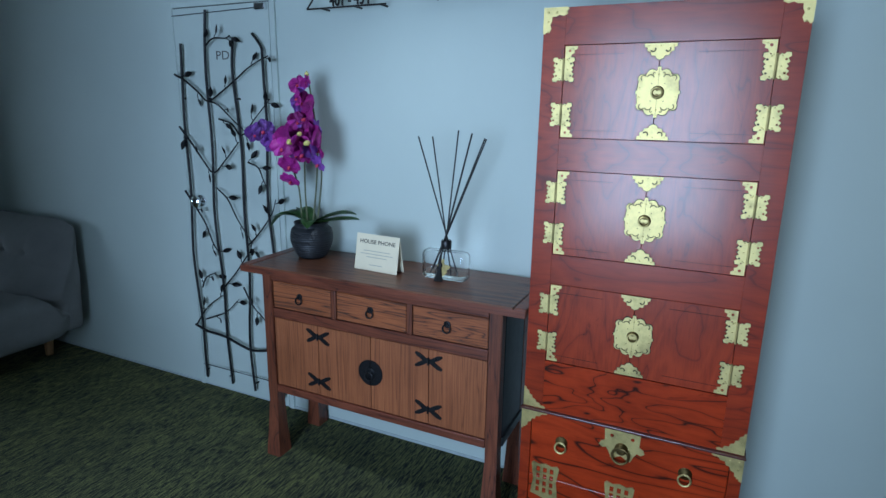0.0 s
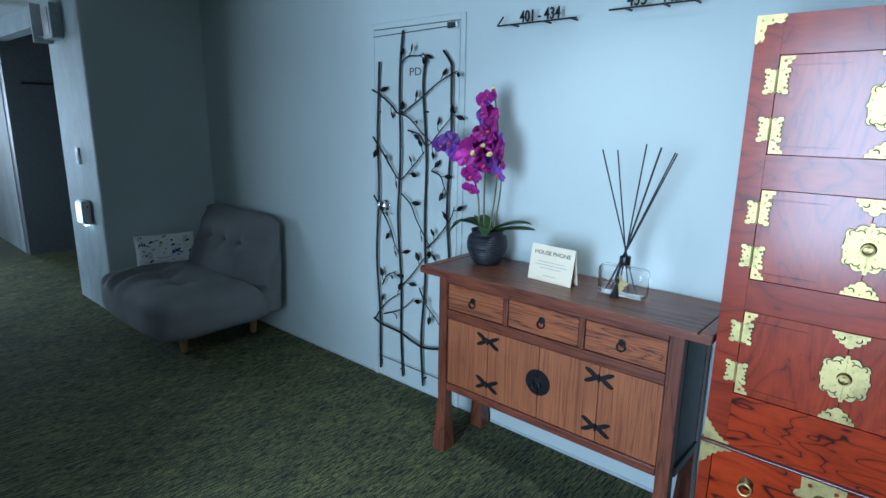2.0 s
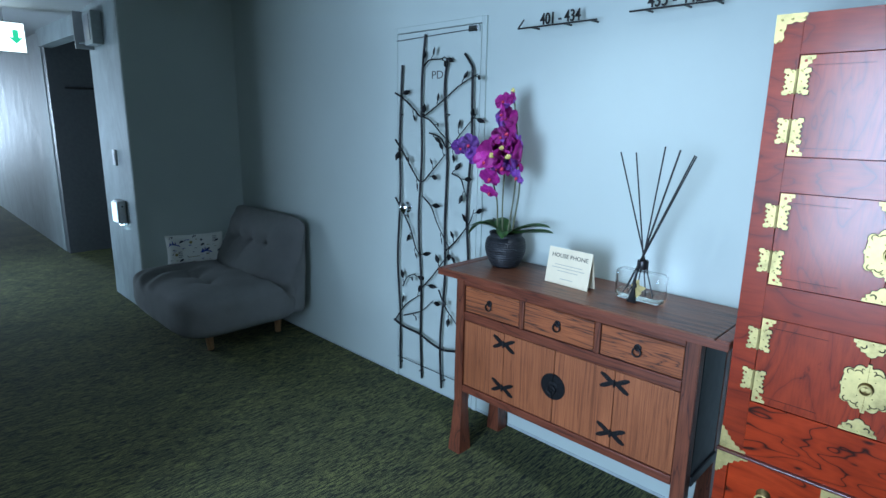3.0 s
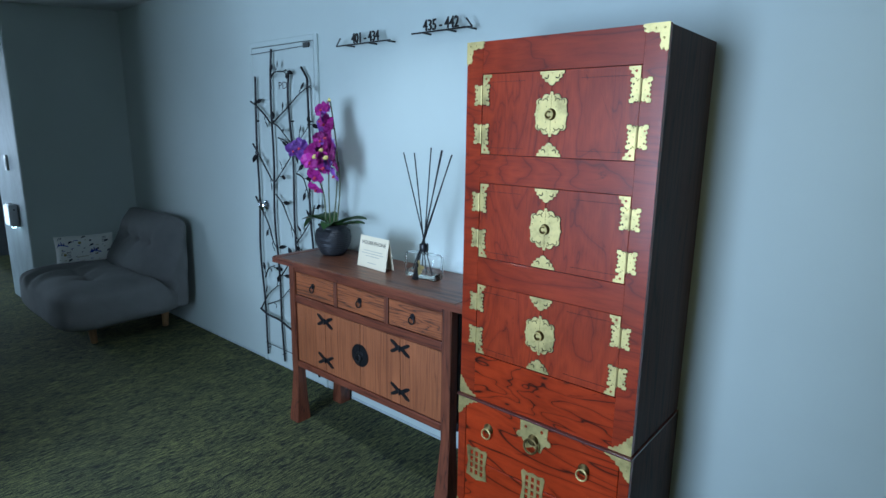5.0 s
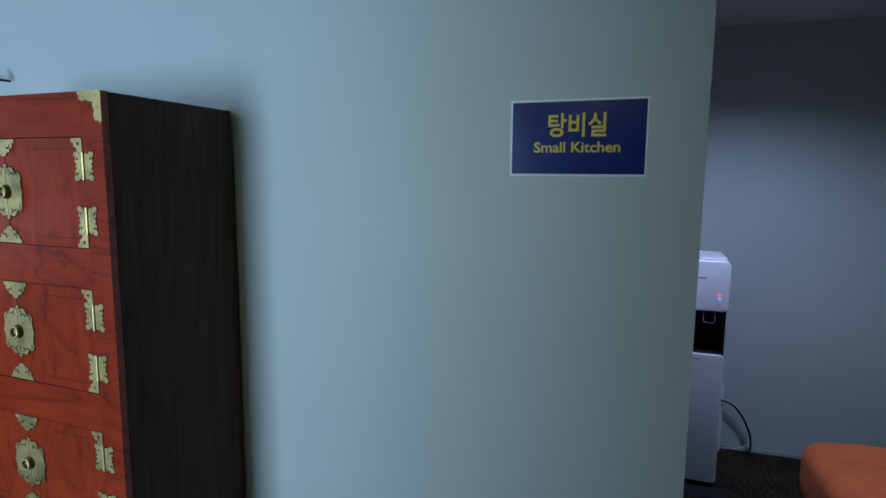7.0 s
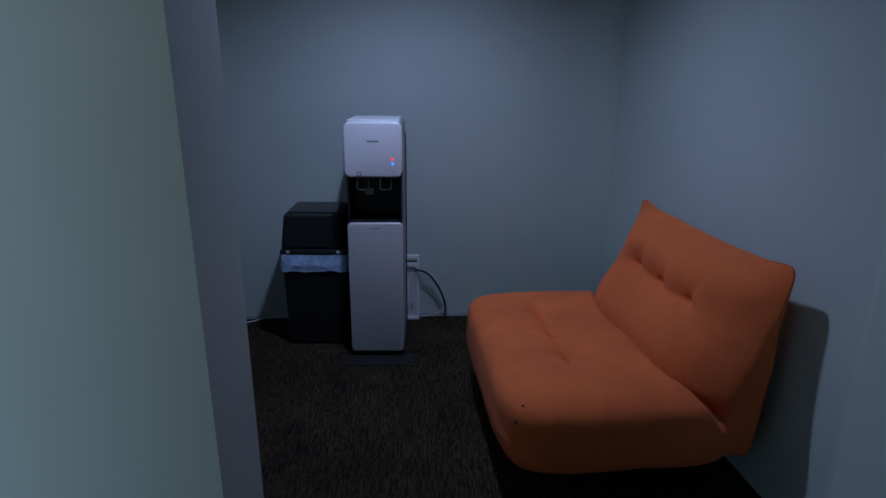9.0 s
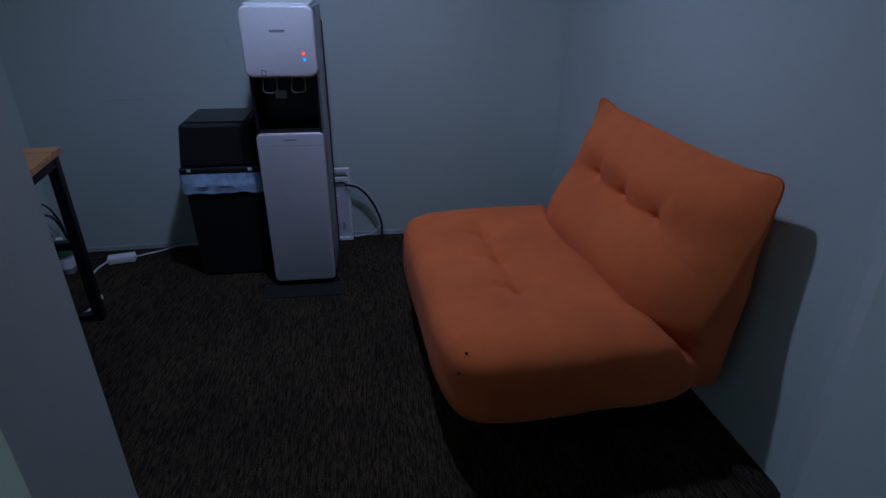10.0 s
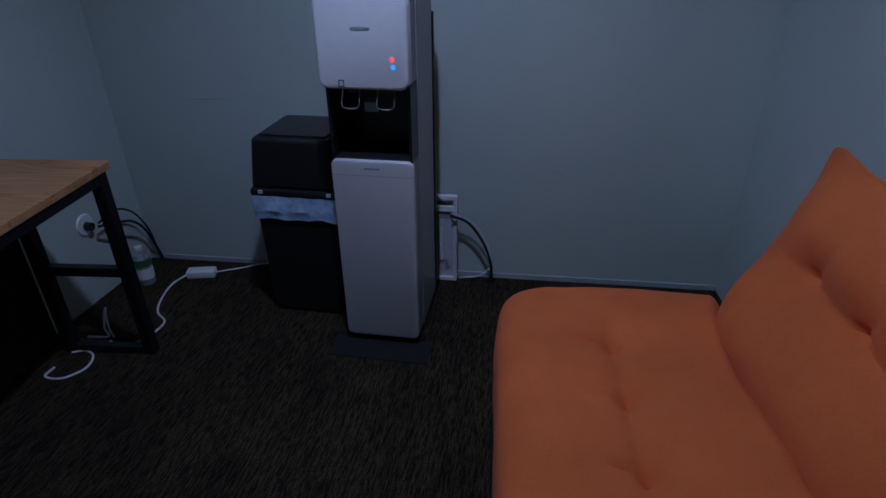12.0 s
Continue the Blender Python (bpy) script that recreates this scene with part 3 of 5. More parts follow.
    for p in sunk:
        bm = lathe([(0, 0.004), (0.008, 0.002), (0.011, -0.003)], 14)
        part("button", turned(bm, pose(p.x, p.y - 0.001, p.z, 62)), cloth, root)
    # a worn hole and a small tear at the front corner
    if cloth is M_ORANGE:
        for x, y, z, r in ((0.446, -0.815, 0.4165, 0.0034), (0.474, -0.842, 0.378, 0.0046)):
            part("worn_spot", turned(lathe([(0, 0.0015), (r, 0.001), (r * 1.2, -0.004)], 10), pose(x, y, z, 0 if r < 0.004 else 25, 0 if r < 0.004 else 25)), M_GAP, root)
    for x in (-0.22, 0.22):
        for y in (-0.62, -0.14):
            bm = lathe([(0, 0), (0.019, 0), (0.021, 0.006), (0.030, 0.19), (0, 0.19)], 20)
            part("leg", turned(bm, pose(x, y, 0, 4 if y < -0.5 else -4)), M_BEECH, root, "pale turned beech leg", True)
    return root


lounge_chair(pose(-3.57, -0.02, 0), "grey cloth armless lounge chair with tufted back", M_GREY_CLOTH, "tufted lounge chairs", 0.026, 0.0)
lounge_chair(pose(2.965, 1.095, 0, 0, 0, -85), "orange cloth armless lounge chair with tufted back", M_ORANGE, "tufted lounge chairs")


# ---- console table ----
def loop_of(half):
    """Closes a right-hand half outline (top to bottom) by its mirror image."""
    return half + [(-x, z) for x, z in half[::-1] if abs(x) > 1e-6]


def mirrored4(q):
    """Closes a quarter outline (from the top middle to the right middle) by mirroring it twice."""
    half = q + [(x, -z) for x, z in q[::-1] if abs(z) > 1e-6]
    return loop_of(half)


def pull_ring(parent, x, y, z, r, wire, material, lean=12):
    bm = tube([(x + r * math.sin(a), y - 0.004 - 0.1 * r * (1 - math.cos(a)), z - r + r * math.cos(a)) for a in [2 * math.pi * k / 20 for k in range(20)]], wire, 8, None, True)
    return part("ring", bm, material, parent, "", True)


def console_table():
    root = thing("console_table", pose(-0.953, -0.34, 0), "red-brown carved wooden console table with three drawers and black iron fittings", "table")
    w, d = 0.515, 0.31
    # tabletop boards and end caps
    part("tabletop", box((-0.545, -0.035, 0.826), (0.562, 0.325, 0.852), 0.004), M_TOPWOOD, root)
    for a, b in ((-0.592, -0.547), (0.564, 0.606)):
        part("end_cap", box((a, -0.036, 0.8255), (b, 0.326, 0.8525), 0.005), M_FRAMEWOOD, root)
    part("front_edge", box((-0.590, -0.040, 0.822), (0.604, -0.0365, 0.848), 0.002), M_RAILWOOD, root)
    # carcass
    part("body", box((-w + 0.03, 0.014, 0.318), (w - 0.03, d, 0.82)), M_BLACKWOOD, root, "black stained carcass")
    for s in (-1, 1):
        x = s * (w - 0.006)
        part("side_panel", box((x - 0.005, 0.05, 0.33), (x + 0.005, d - 0.05, 0.80), 0.002), M_BLACKWOOD, root, "black side panel")
        part("side_rail", box((x - 0.012, 0.044, 0.295), (x + 0.012, d - 0.04, 0.33), 0.003), M_BLACKWOOD, root)
    # flared legs
    for sx in (-1, 1):
        for y0, y1, sy in ((0.0, 0.044, -1), (d - 0.044, d, 1)):
            bm = bmesh.new()
            rows = []
            for z in (0.0, 0.03, 0.07, 0.12, 0.18, 0.25, 0.32, 0.826):
                f = max(0.0, 1 - z / 0.3) ** 1.8
                xo, xi = w + 0.012 * f, w - 0.045 - 0.014 * f
                ya, yb = (y0 - 0.022 * f, y1 + 0.012 * f) if sy < 0 else (y0 - 0.012 * f, y1 + 0.012 * f)
                rows.append([bm.verts.new((sx * x, y, z)) for x, y in ((xi, ya), (xo, ya), (xo, yb), (xi, yb))])
            for r0, r1 in zip(rows, rows[1:]):
                for k in range(4):
                    bm.faces.new((r0[k], r0[(k + 1) % 4], r1[(k + 1) % 4], r1[k]))
            bm.faces.new(rows[0])
            bm.faces.new(rows[-1])
            bmesh.ops.bevel(bm, geom=[e for e in bm.edges if abs(e.verts[0].co.z - e.verts[1].co.z) > 0.01], offset=0.004, segments=2, affect="EDGES")
            part("leg", bm, M_FRAMEWOOD, root)
    # rails and dividers
    for nm, a, b in (("top_rail", (-0.468, 0.002, 0.788), (0.468, 0.03, 0.824)), ("middle_rail", (-0.468, 0.002, 0.632), (0.468, 0.03, 0.672)),
                     ("bottom_rail", (-0.468, 0.0, 0.298), (0.468, 0.03, 0.330)), ("divider", (-0.180, 0.003, 0.672), (-0.158, 0.03, 0.788)),
                     ("divider", (0.151, 0.003, 0.672), (0.173, 0.03, 0.788))):
        part(nm, box(a, b, 0.003), M_FRAMEWOOD if nm == "divider" else M_RAILWOOD, root)
    part("back_rail", box((-0.468, d - 0.03, 0.298), (0.468, d - 0.006, 0.34), 0.003), M_FRAMEWOOD, root)
    for x0, x1 in ((-0.465, -0.183), (-0.155, 0.148), (0.176, 0.465)):
        dr = part("drawer", box((x0, 0.006, 0.675), (x1, 0.16, 0.785), 0.003), M_DRAWERWOOD, root, "brown drawer with coarse horizontal grain")
        cx = (x0 + x1) / 2
        cx = cx if abs(cx) < 0.1 else cx - 0.008
        bm = turned(lathe([(0, 0.007), (0.006, 0.007), (0.008, 0.004), (0.013, 0.003), (0.0135, 0)], 20), pose(cx, 0.006, 0.737, 90))
        part("back_plate", bm, M_IRON, dr, "black iron back plate", True)
        pull_ring(dr, cx, 0.002, 0.737, 0.0145, 0.0028, M_IRON)
    doors = []
    for x0, x1, nm in ((-0.466, -0.2505, "fixed_panel"), (-0.2485, -0.0075, "door"), (-0.0045, 0.2405, "door"), (0.2425, 0.466, "fixed_panel")):
        doors.append(part(nm, box((x0, 0.006, 0.333), (x1, 0.026, 0.629), 0.0018), M_DOORWOOD, root, "brown panel with fine vertical grain"))
    # dragonfly hinges
    q2 = [(0, 0.009), (0.008, 0.009), (0.020, 0.017), (0.036, 0.026), (0.052, 0.029), (0.056, 0.022), (0.044, 0.012), (0.030, 0.004), (0.024, 0.0)]
    for x, dr in ((-0.2495, doors[1]), (0.2415, doors[2])):
        for z in (0.584, 0.392):
            bm = plate([mirrored4(q2)], 0.006, 0.0035, None, (x, z))
            tube([(x, 0.001, z - 0.014), (x, 0.001, z + 0.014)], 0.004, 8, bm)
            for k in (-0.03, 0.03):
                turned_bm = lathe([(0, 0.003), (0.003, 0.002), (0.004, 0)], 8)
                me = bpy.data.meshes.new("rivet")
                turned(turned_bm, pose(x + k, 0.0025, z + 0.012, 90)).to_mesh(me)
                turned_bm.free()
                bm.from_mesh(me)
                bpy.data.meshes.remove(me)
            part("hinge", bm, M_IRON, dr, "black iron dragonfly hinge")
    # round lock plate in two halves with a ring
    for s in (-1, 1):
        pts = [(s * 0.0012, 0.052)] + [(s * 0.052 * math.sin(a) + s * 0.0012, 0.052 * math.cos(a)) for a in [math.pi * k / 24 for k in range(1, 24)]] + [(s * 0.0012, -0.052)]
        part("lock_plate", plate([pts], 0.006, 0.003, None, (-0.006, 0.484)), M_IRON, doors[1 if s < 0 else 2], "black iron half-round lock plate")
    bm = turned(lathe([(0, 0.007), (0.005, 0.006), (0.008, 0.003), (0.019, 0.002), (0.021, 0)], 28), pose(-0.006, 0.003, 0.484, 90))
    part("boss", bm, M_IRON, doors[2], "", True)
    pull_ring(doors[2], -0.006, -0.003, 0.490, 0.016, 0.0026, M_IRON)
    return root


console_table()


# ---- red lacquered chest ----
ROSE = [(0, 0.064), (0.0045, 0.064), (0.0050, 0.056), (0.0085, 0.0535), (0.012, 0.056), (0.018, 0.0575), (0.025, 0.056), (0.030, 0.051), (0.0315, 0.0465), (0.035, 0.0435),
        (0.041, 0.0455), (0.048, 0.044), (0.053, 0.039), (0.0545, 0.032), (0.0520, 0.027), (0.0530, 0.021), (0.0545, 0.012), (0.0545, 0.005), (0.0580, 0.004), (0.0585, 0)]
FLY = [(0, 0.030), (0.006, 0.029), (0.010, 0.033), (0.017, 0.030), (0.021, 0.036), (0.033, 0.035), (0.035, 0.026), (0.027, 0.021),
       (0.033, 0.012), (0.025, 0.006), (0.031, 0)]
FAN = [(0.040, 0), (0.039, -0.008), (0.032, -0.010), (0.033, -0.018), (0.024, -0.021), (0.022, -0.029), (0.012, -0.030), (0.008, -0.037), (0, -0.040)]
CORNER = [(0, 0), (0.036, 0), (0.036, -0.009), (0.027, -0.013), (0.029, -0.021), (0.020, -0.024), (0.017, -0.034), (0.010, -0.036), (0.010, -0.046), (0, -0.048)]
ANGLE = [(0, 0), (0.074, 0), (0.079, -0.006), (0.072, -0.012), (0.075, -0.020), (0.062, -0.026), (0.050, -0.022), (0.040, -0.027), (0.028, -0.027),
         (0.027, -0.040), (0.022, -0.050), (0.026, -0.062), (0.020, -0.075), (0.012, -0.072), (0.006, -0.079), (0, -0.074)]
GUSSET = [(0, 0), (0.092, 0), (0.094, -0.007), (0.084, -0.011), (0.074, -0.009), (0.068, -0.020), (0.054, -0.021), (0.050, -0.033), (0.038, -0.036),
          (0.035, -0.048), (0.024, -0.052), (0.022, -0.066), (0.011, -0.070), (0.008, -0.080), (0, -0.082)]


def slot(cx, cz, r, a0, a1, wide=0.0035, n=7):
    """A curved slit, as an outline."""
    arc = [math.radians(a0 + (a1 - a0) * k / n) for k in range(n + 1)]
    return ([(cx + (r + wide / 2) * math.cos(a), cz + (r + wide / 2) * math.sin(a)) for a in arc]
            + [(cx + (r - wide / 2) * math.cos(a), cz + (r - wide / 2) * math.sin(a)) for a in arc[::-1]])


def studs(bm, spots, y, r=0.0022):
    for x, z in spots:
        tmp = turned(lathe([(0, r * 0.8), (r * 0.7, r * 0.55), (r, 0)], 8), pose(x, y, z, 90))
        me = bpy.data.meshes.new("tmp")
        tmp.to_mesh(me)
        tmp.free()
        bm.from_mesh(me)
        bpy.data.meshes.remove(me)
    return bm


def backing(outline, grow, y, at, parent, flip=(1, 1)):
    """A thin blackened edge around a fitting."""
    cx, cz = sum(p[0] for p in outline) / len(outline), sum(p[1] for p in outline) / len(outline)
    wide = []
    for a, b in outline:
        d = math.hypot(a - cx, b - cz) or 1
        wide.append((a + (a - cx) / d * grow, b + (b - cz) / d * grow))
    part("stained_edge", plate([wide], y, 0.0004, None, at, flip), M_GAP, parent)


def chest():
    root = thing("chest", pose(-0.0135, -0.4, 0), "tall red lacquered two-tier chest with pierced brass fittings", "chest")
    w, top, seam = 0.3165, 1.737, 0.542
    pw0, pw1, mid = -0.2545, 0.2555, 0.0
    # carcass
    part("body", box((-w, 0.006, seam + 0.004), (w, 0.385, top - 0.001), 0.002), M_CHEST_SIDE, root, "dark stained carcass sides")
    part("lower_body", box((-w - 0.003, 0.004, 0.05), (w + 0.003, 0.392, seam - 0.004), 0.002), M_CHEST_SIDE, root, "dark stained lower carcass")
    part("foot_frame", box((-w - 0.005, 0.0, 0.0), (w + 0.005, 0.392, 0.05), 0.004), M_CHEST_SIDE, root)
    # face frame
    for s in (-1, 1):
        a, b = sorted((s * w, (pw0 - 0.0006) if s < 0 else (pw1 + 0.0006)))
        part("stile", box((a, -0.012, seam + 0.004), (b, 0.006, top), 0.0003, 1), M_RED, root)
    panels = ((1.392, 1.640), (1.053, 1.301), (0.713, 0.962))
    edges = [seam + 0.004, 0.712, 0.962, 1.053, 1.301, 1.392, 1.640, top]
    for z0, z1 in zip(edges[::2], edges[1::2]):
        zz0, zz1 = (z0 + 0.0006 if z0 > 0.6 else z0), (z1 - 0.0006 if z1 < 1.7 else z1)
        part("rail", box((pw0 - 0.0005, -0.0119, zz0), (pw1 + 0.0005, 0.006, zz1), 0.0003, 1), M_RED_BURL if z0 < 0.6 else M_RED, root)
    for z0, z1 in panels:
        cz = (z0 + z1) / 2
        leaves = []
        for x0, x1 in ((pw0 + 0.0006, mid - 0.0078), (mid - 0.0067, pw1 - 0.0006)):
            leaf = part("door", box((x0, -0.0105, z0 + 0.0008), (x1, 0.005, z1 - 0.0008), 0.0008, 1), M_RED_DOOR, root)
            leaves.append(leaf)
            for k in (z0 + 0.022, z1 - 0.026):
                part("groove", box((x0 + (0.03 if x0 < -0.1 else 0.09), -0.0112, k), (x1 - (0.09 if x0 < -0.1 else 0.03), -0.0104, k + 0.0009)), M_GAP, leaf)
        y = -0.0125
        # rosette, boss and ring
        holes = []
        for sx in (-1, 1):
            for sz in (-1, 1):
                holes += [[(sx * a, sz * b) for a, b in slot(0.020, 0.036, 0.0085, 20, 170, 0.0028)], [(sx * a, sz * b) for a, b in slot(0.0365, 0.036, 0.0070, -60, 150, 0.0028)],
                          [(sx * a, sz * b) for a, b in slot(0.012, 0.0475, 0.0028, -80, 180, 0.0022, 5)]]
        holes += [ring_pts(0.0016, 7, a, b) for a in (-0.016, 0.016) for b in (-0.022, 0.022)]
        bm = plate([mirrored4([(a * 0.93, b) for a, b in ROSE])] + holes, y + 0.002, 0.003, None, (mid - 0.005, cz))
        studs(bm, [(mid - 0.005 + a, cz + b) for a in (-0.045, 0.045) for b in (-0.012, 0.012)] + [(mid - 0.005, cz + 0.045), (mid - 0.005, cz - 0.045)], y - 0.001)
        backing(mirrored4([(a * 0.93, b) for a, b in ROSE]), 0.0022, -0.0104, (mid - 0.005, cz), root)
        rose = part("lock_plate", bm, M_BRASS, root, "pierced brass rosette lock plate")
        bm = turned(lathe([(0, 0.006), (0.010, 0.006), (0.0115, 0.009), (0.0145, 0.009), (0.0160, 0.005), (0.017, 0)], 24), pose(mid - 0.005, y - 0.001, cz, 90))
        part("boss", bm, M_BRASS_DARK, rose, "dark brass boss", True)
        part("leaf_joint", box((mid - 0.0054, y - 0.0014, cz - 0.060), (mid - 0.0046, y - 0.0008, cz + 0.060)), M_BRASS_DARK, rose)
        for k in (-0.0050, 0.0050):
            part("inset", turned(lathe([(0, 0.0018), (0.0052, 0.0014), (0.0066, 0)], 12), pose(mid - 0.005 + k, y - 0.0068, cz, 90)), M_BRASS, rose)
        pull_ring(rose, mid - 0.005, y - 0.008, cz + 0.012, 0.013, 0.0022, M_BRASS)
        for x, leaf in ((pw0, leaves[0]), (pw1, leaves[1])):
            for dz in (0.060, -0.060):
                zc = cz + dz
                hl = [ring_pts(0.003, 8, a, b) for a in (-0.020, 0.020) for b in (-0.016, 0.016)]
                bm = plate([mirrored4([(a * 0.86, b * 0.90) for a, b in FLY])] + hl, y + 0.002, 0.0028, None, (x, zc))
                tube([(x, y - 0.002, zc - 0.03), (x, y - 0.002, zc + 0.03)], 0.0032, 8, bm)
                studs(bm, [(x + a, zc + b) for a in (-0.011, 0.011) for b in (-0.024, 0.0, 0.024)], y - 0.0008)
                backing(mirrored4([(a * 0.86, b * 0.90) for a, b in FLY]), 0.0022, -0.0116, (x, zc), leaf)
                part("hinge", bm, M_BRASS, leaf, "pierced brass butterfly hinge")
            for sz, zc in ((1, z1 - 0.003), (-1, z0 + 0.003)):
                sx = 1 if x < 0 else -1
                bm = plate([[(a * 0.9, b * 0.86) for a, b in CORNER], ring_pts(0.004, 8, 0.012, -0.012)], y + 0.002, 0.0025, None, (x + sx * 0.003, zc), (sx, sz))
                studs(bm, [(x + sx * 0.024, zc - sz * 0.007), (x + sx * 0.008, zc - sz * 0.034)], y - 0.0005)
                part("corner_plate", bm, M_BRASS, leaf)
        for sz, zc in ((1, z1 - 0.003), (-1, z0 + 0.003)):
            fan = loop_of([(x, z) for x, z in FAN])
            hl = [slot(sx * 0.018, -0.014, 0.006, 200, 400) for sx in (-1, 1)]
            bm = plate([fan] + hl, y + 0.002, 0.0025, None, (mid - 0.007, zc), (1, sz))
            studs(bm, [(mid - 0.007 + a, zc - sz * 0.006) for a in (-0.03, 0.0, 0.03)], y - 0.0005)
            backing(fan, 0.0018, -0.0104, (mid - 0.007, zc), root, (1, sz))
            part("fan_plate", bm, M_BRASS, root, "brass fan-shaped plate")
    y = -0.0125
    for s in (-1, 1):
        # top angles, wrapped over the edge, and the gussets at the seam
        bm = plate([[(a * 0.88, b * 0.88) for a, b in ANGLE]], y + 0.001, 0.002, None, (s * (w + 0.001), top + 0.001), (-s, 1))
        studs(bm, [(s * (w - a), top - b) for a, b in ((0.012, 0.012), (0.035, 0.012), (0.062, 0.012), (0.012, 0.036), (0.012, 0.062))], y - 0.001, 0.003)
        part("corner_mount", bm, M_BRASS, root, "brass corner mount with nail heads")
        bm = plate([[(a * 0.75, b * 0.8) for a, b in GUSSET]], y + 0.001, 0.002, None, (s * w, seam + 0.006), (-s, -1))
        studs(bm, [(s * (w - a), seam + b) for a, b in ((0.012, 0.014), (0.03, 0.014), (0.055, 0.012), (0.012, 0.04))], y - 0.001, 0.003)
        part("corner_mount", bm, M_BRASS, root, "brass corner mount with nail heads")
        bm = plate([[(a * 0.88, b * 0.88) for a, b in GUSSET]], y - 0.003, 0.002, None, (s * (w + 0.003), seam - 0.004), (-s, 1))
        studs(bm, [(s * (w + 0.003 - a), seam - 0.004 - b) for a, b in ((0.012, 0.012), (0.035, 0.012), (0.065, 0.008), (0.012, 0.036), (0.012, 0.062))], y - 0.005, 0.003)
        part("corner_mount", bm, M_BRASS, root, "brass corner mount with nail heads")
        bm = plate([[(a * 0.88, b * 0.88) for a, b in GUSSET]], y - 0.003, 0.002, None, (s * (w + 0.003), 0.052), (-s, -1))
        part("corner_mount", bm, M_BRASS, root)
    # lower chest: frame, drop front, lock, ring pulls and square hinges
    for nm, a, b, m in (("lower_stile", (-w - 0.003, -0.016, 0.05), (-w + 0.03, 0.004, seam - 0.004), M_RED), ("lower_stile", (w - 0.03, -0.016, 0.05), (w + 0.003, 0.004, seam - 0.004), M_RED),
                        ("flap", (-w + 0.0315, -0.0155, 0.31), (w - 0.0315, 0.004, seam - 0.005), M_RED_BURL),
                        ("lower_front", (-w + 0.0315, -0.0155, 0.051), (w - 0.0315, 0.004, 0.3075), M_RED_BURL)):
        part(nm, box(a, b, 0.002), m, root)
    part("seam_strip", box((-w - 0.006, -0.024, seam - 0.004), (w + 0.006, 0.38, seam + 0.003), 0.0015), M_LEDGE, root, "polished lacquer ledge")
    y = -0.0155
    lock = loop_of([(0, 0.046), (0.052, 0.044), (0.050, 0.006), (0.062, 0.0), (0.066, -0.012), (0.056, -0.020), (0.045, -0.016), (0.036, -0.030), (0.028, -0.050), (0.014, -0.044), (0, -0.036)])
    bm = plate([lock, ring_pts(0.006, 10, -0.03, 0.026), ring_pts(0.006, 10, 0.03, 0.026)], y, 0.003, None, (mid - 0.005, 0.490))
    studs(bm, [(mid - 0.005 + a, 0.490 + b) for a in (-0.045, 0.045) for b in (0.038, 0.014)], y - 0.003, 0.003)
    lk = part("lock", bm, M_BRASS, root, "brass lock plate with a hasp")
    bm = turned(lathe([(0, 0.016), (0.010, 0.015), (0.017, 0.008), (0.020, 0)], 20), pose(mid - 0.005, y - 0.003, 0.478, 90))
    part("hasp", bm, M_BRASS_DARK, lk, "", True)
    pull_ring(lk, mid - 0.005, y - 0.012, 0.486, 0.024, 0.004, M_BRASS_DARK)
    for x in (-0.186, 0.176):
        bm = turned(lathe([(0, 0.014), (0.006, 0.013), (0.012, 0.008), (0.018, 0.004), (0.0195, 0)], 18), pose(x, y, 0.448, 90))
        kn = part("pull", bm, M_BRASS_DARK, root, "round brass ring pull", True)
        pull_ring(kn, x, y - 0.009, 0.452, 0.017, 0.003, M_BRASS)
    for x in (-0.232, 0.0, 0.232):
        sq = [(-0.045, 0.055), (-0.038, 0.062), (-0.020, 0.056), (0, 0.062), (0.020, 0.056), (0.038, 0.062), (0.045, 0.055), (0.038, 0.0), (0.045, -0.055), (0.02, -0.06), (0, -0.066), (-0.02, -0.06), (-0.045, -0.055), (-0.038, 0.0)]
        hl = [[(cx - 0.006, cz - 0.009), (cx + 0.006, cz - 0.009), (cx + 0.006, cz + 0.009), (cx - 0.006, cz + 0.009)] for cx in (-0.022, 0.0, 0.022) for cz in (-0.036, -0.012, 0.014, 0.038)]
        bm = plate([sq] + hl, y, 0.003, None, (x, 0.296))
        part("square_hinge", bm, M_BRASS, root, "pierced square brass hinge")
    return root


chest()


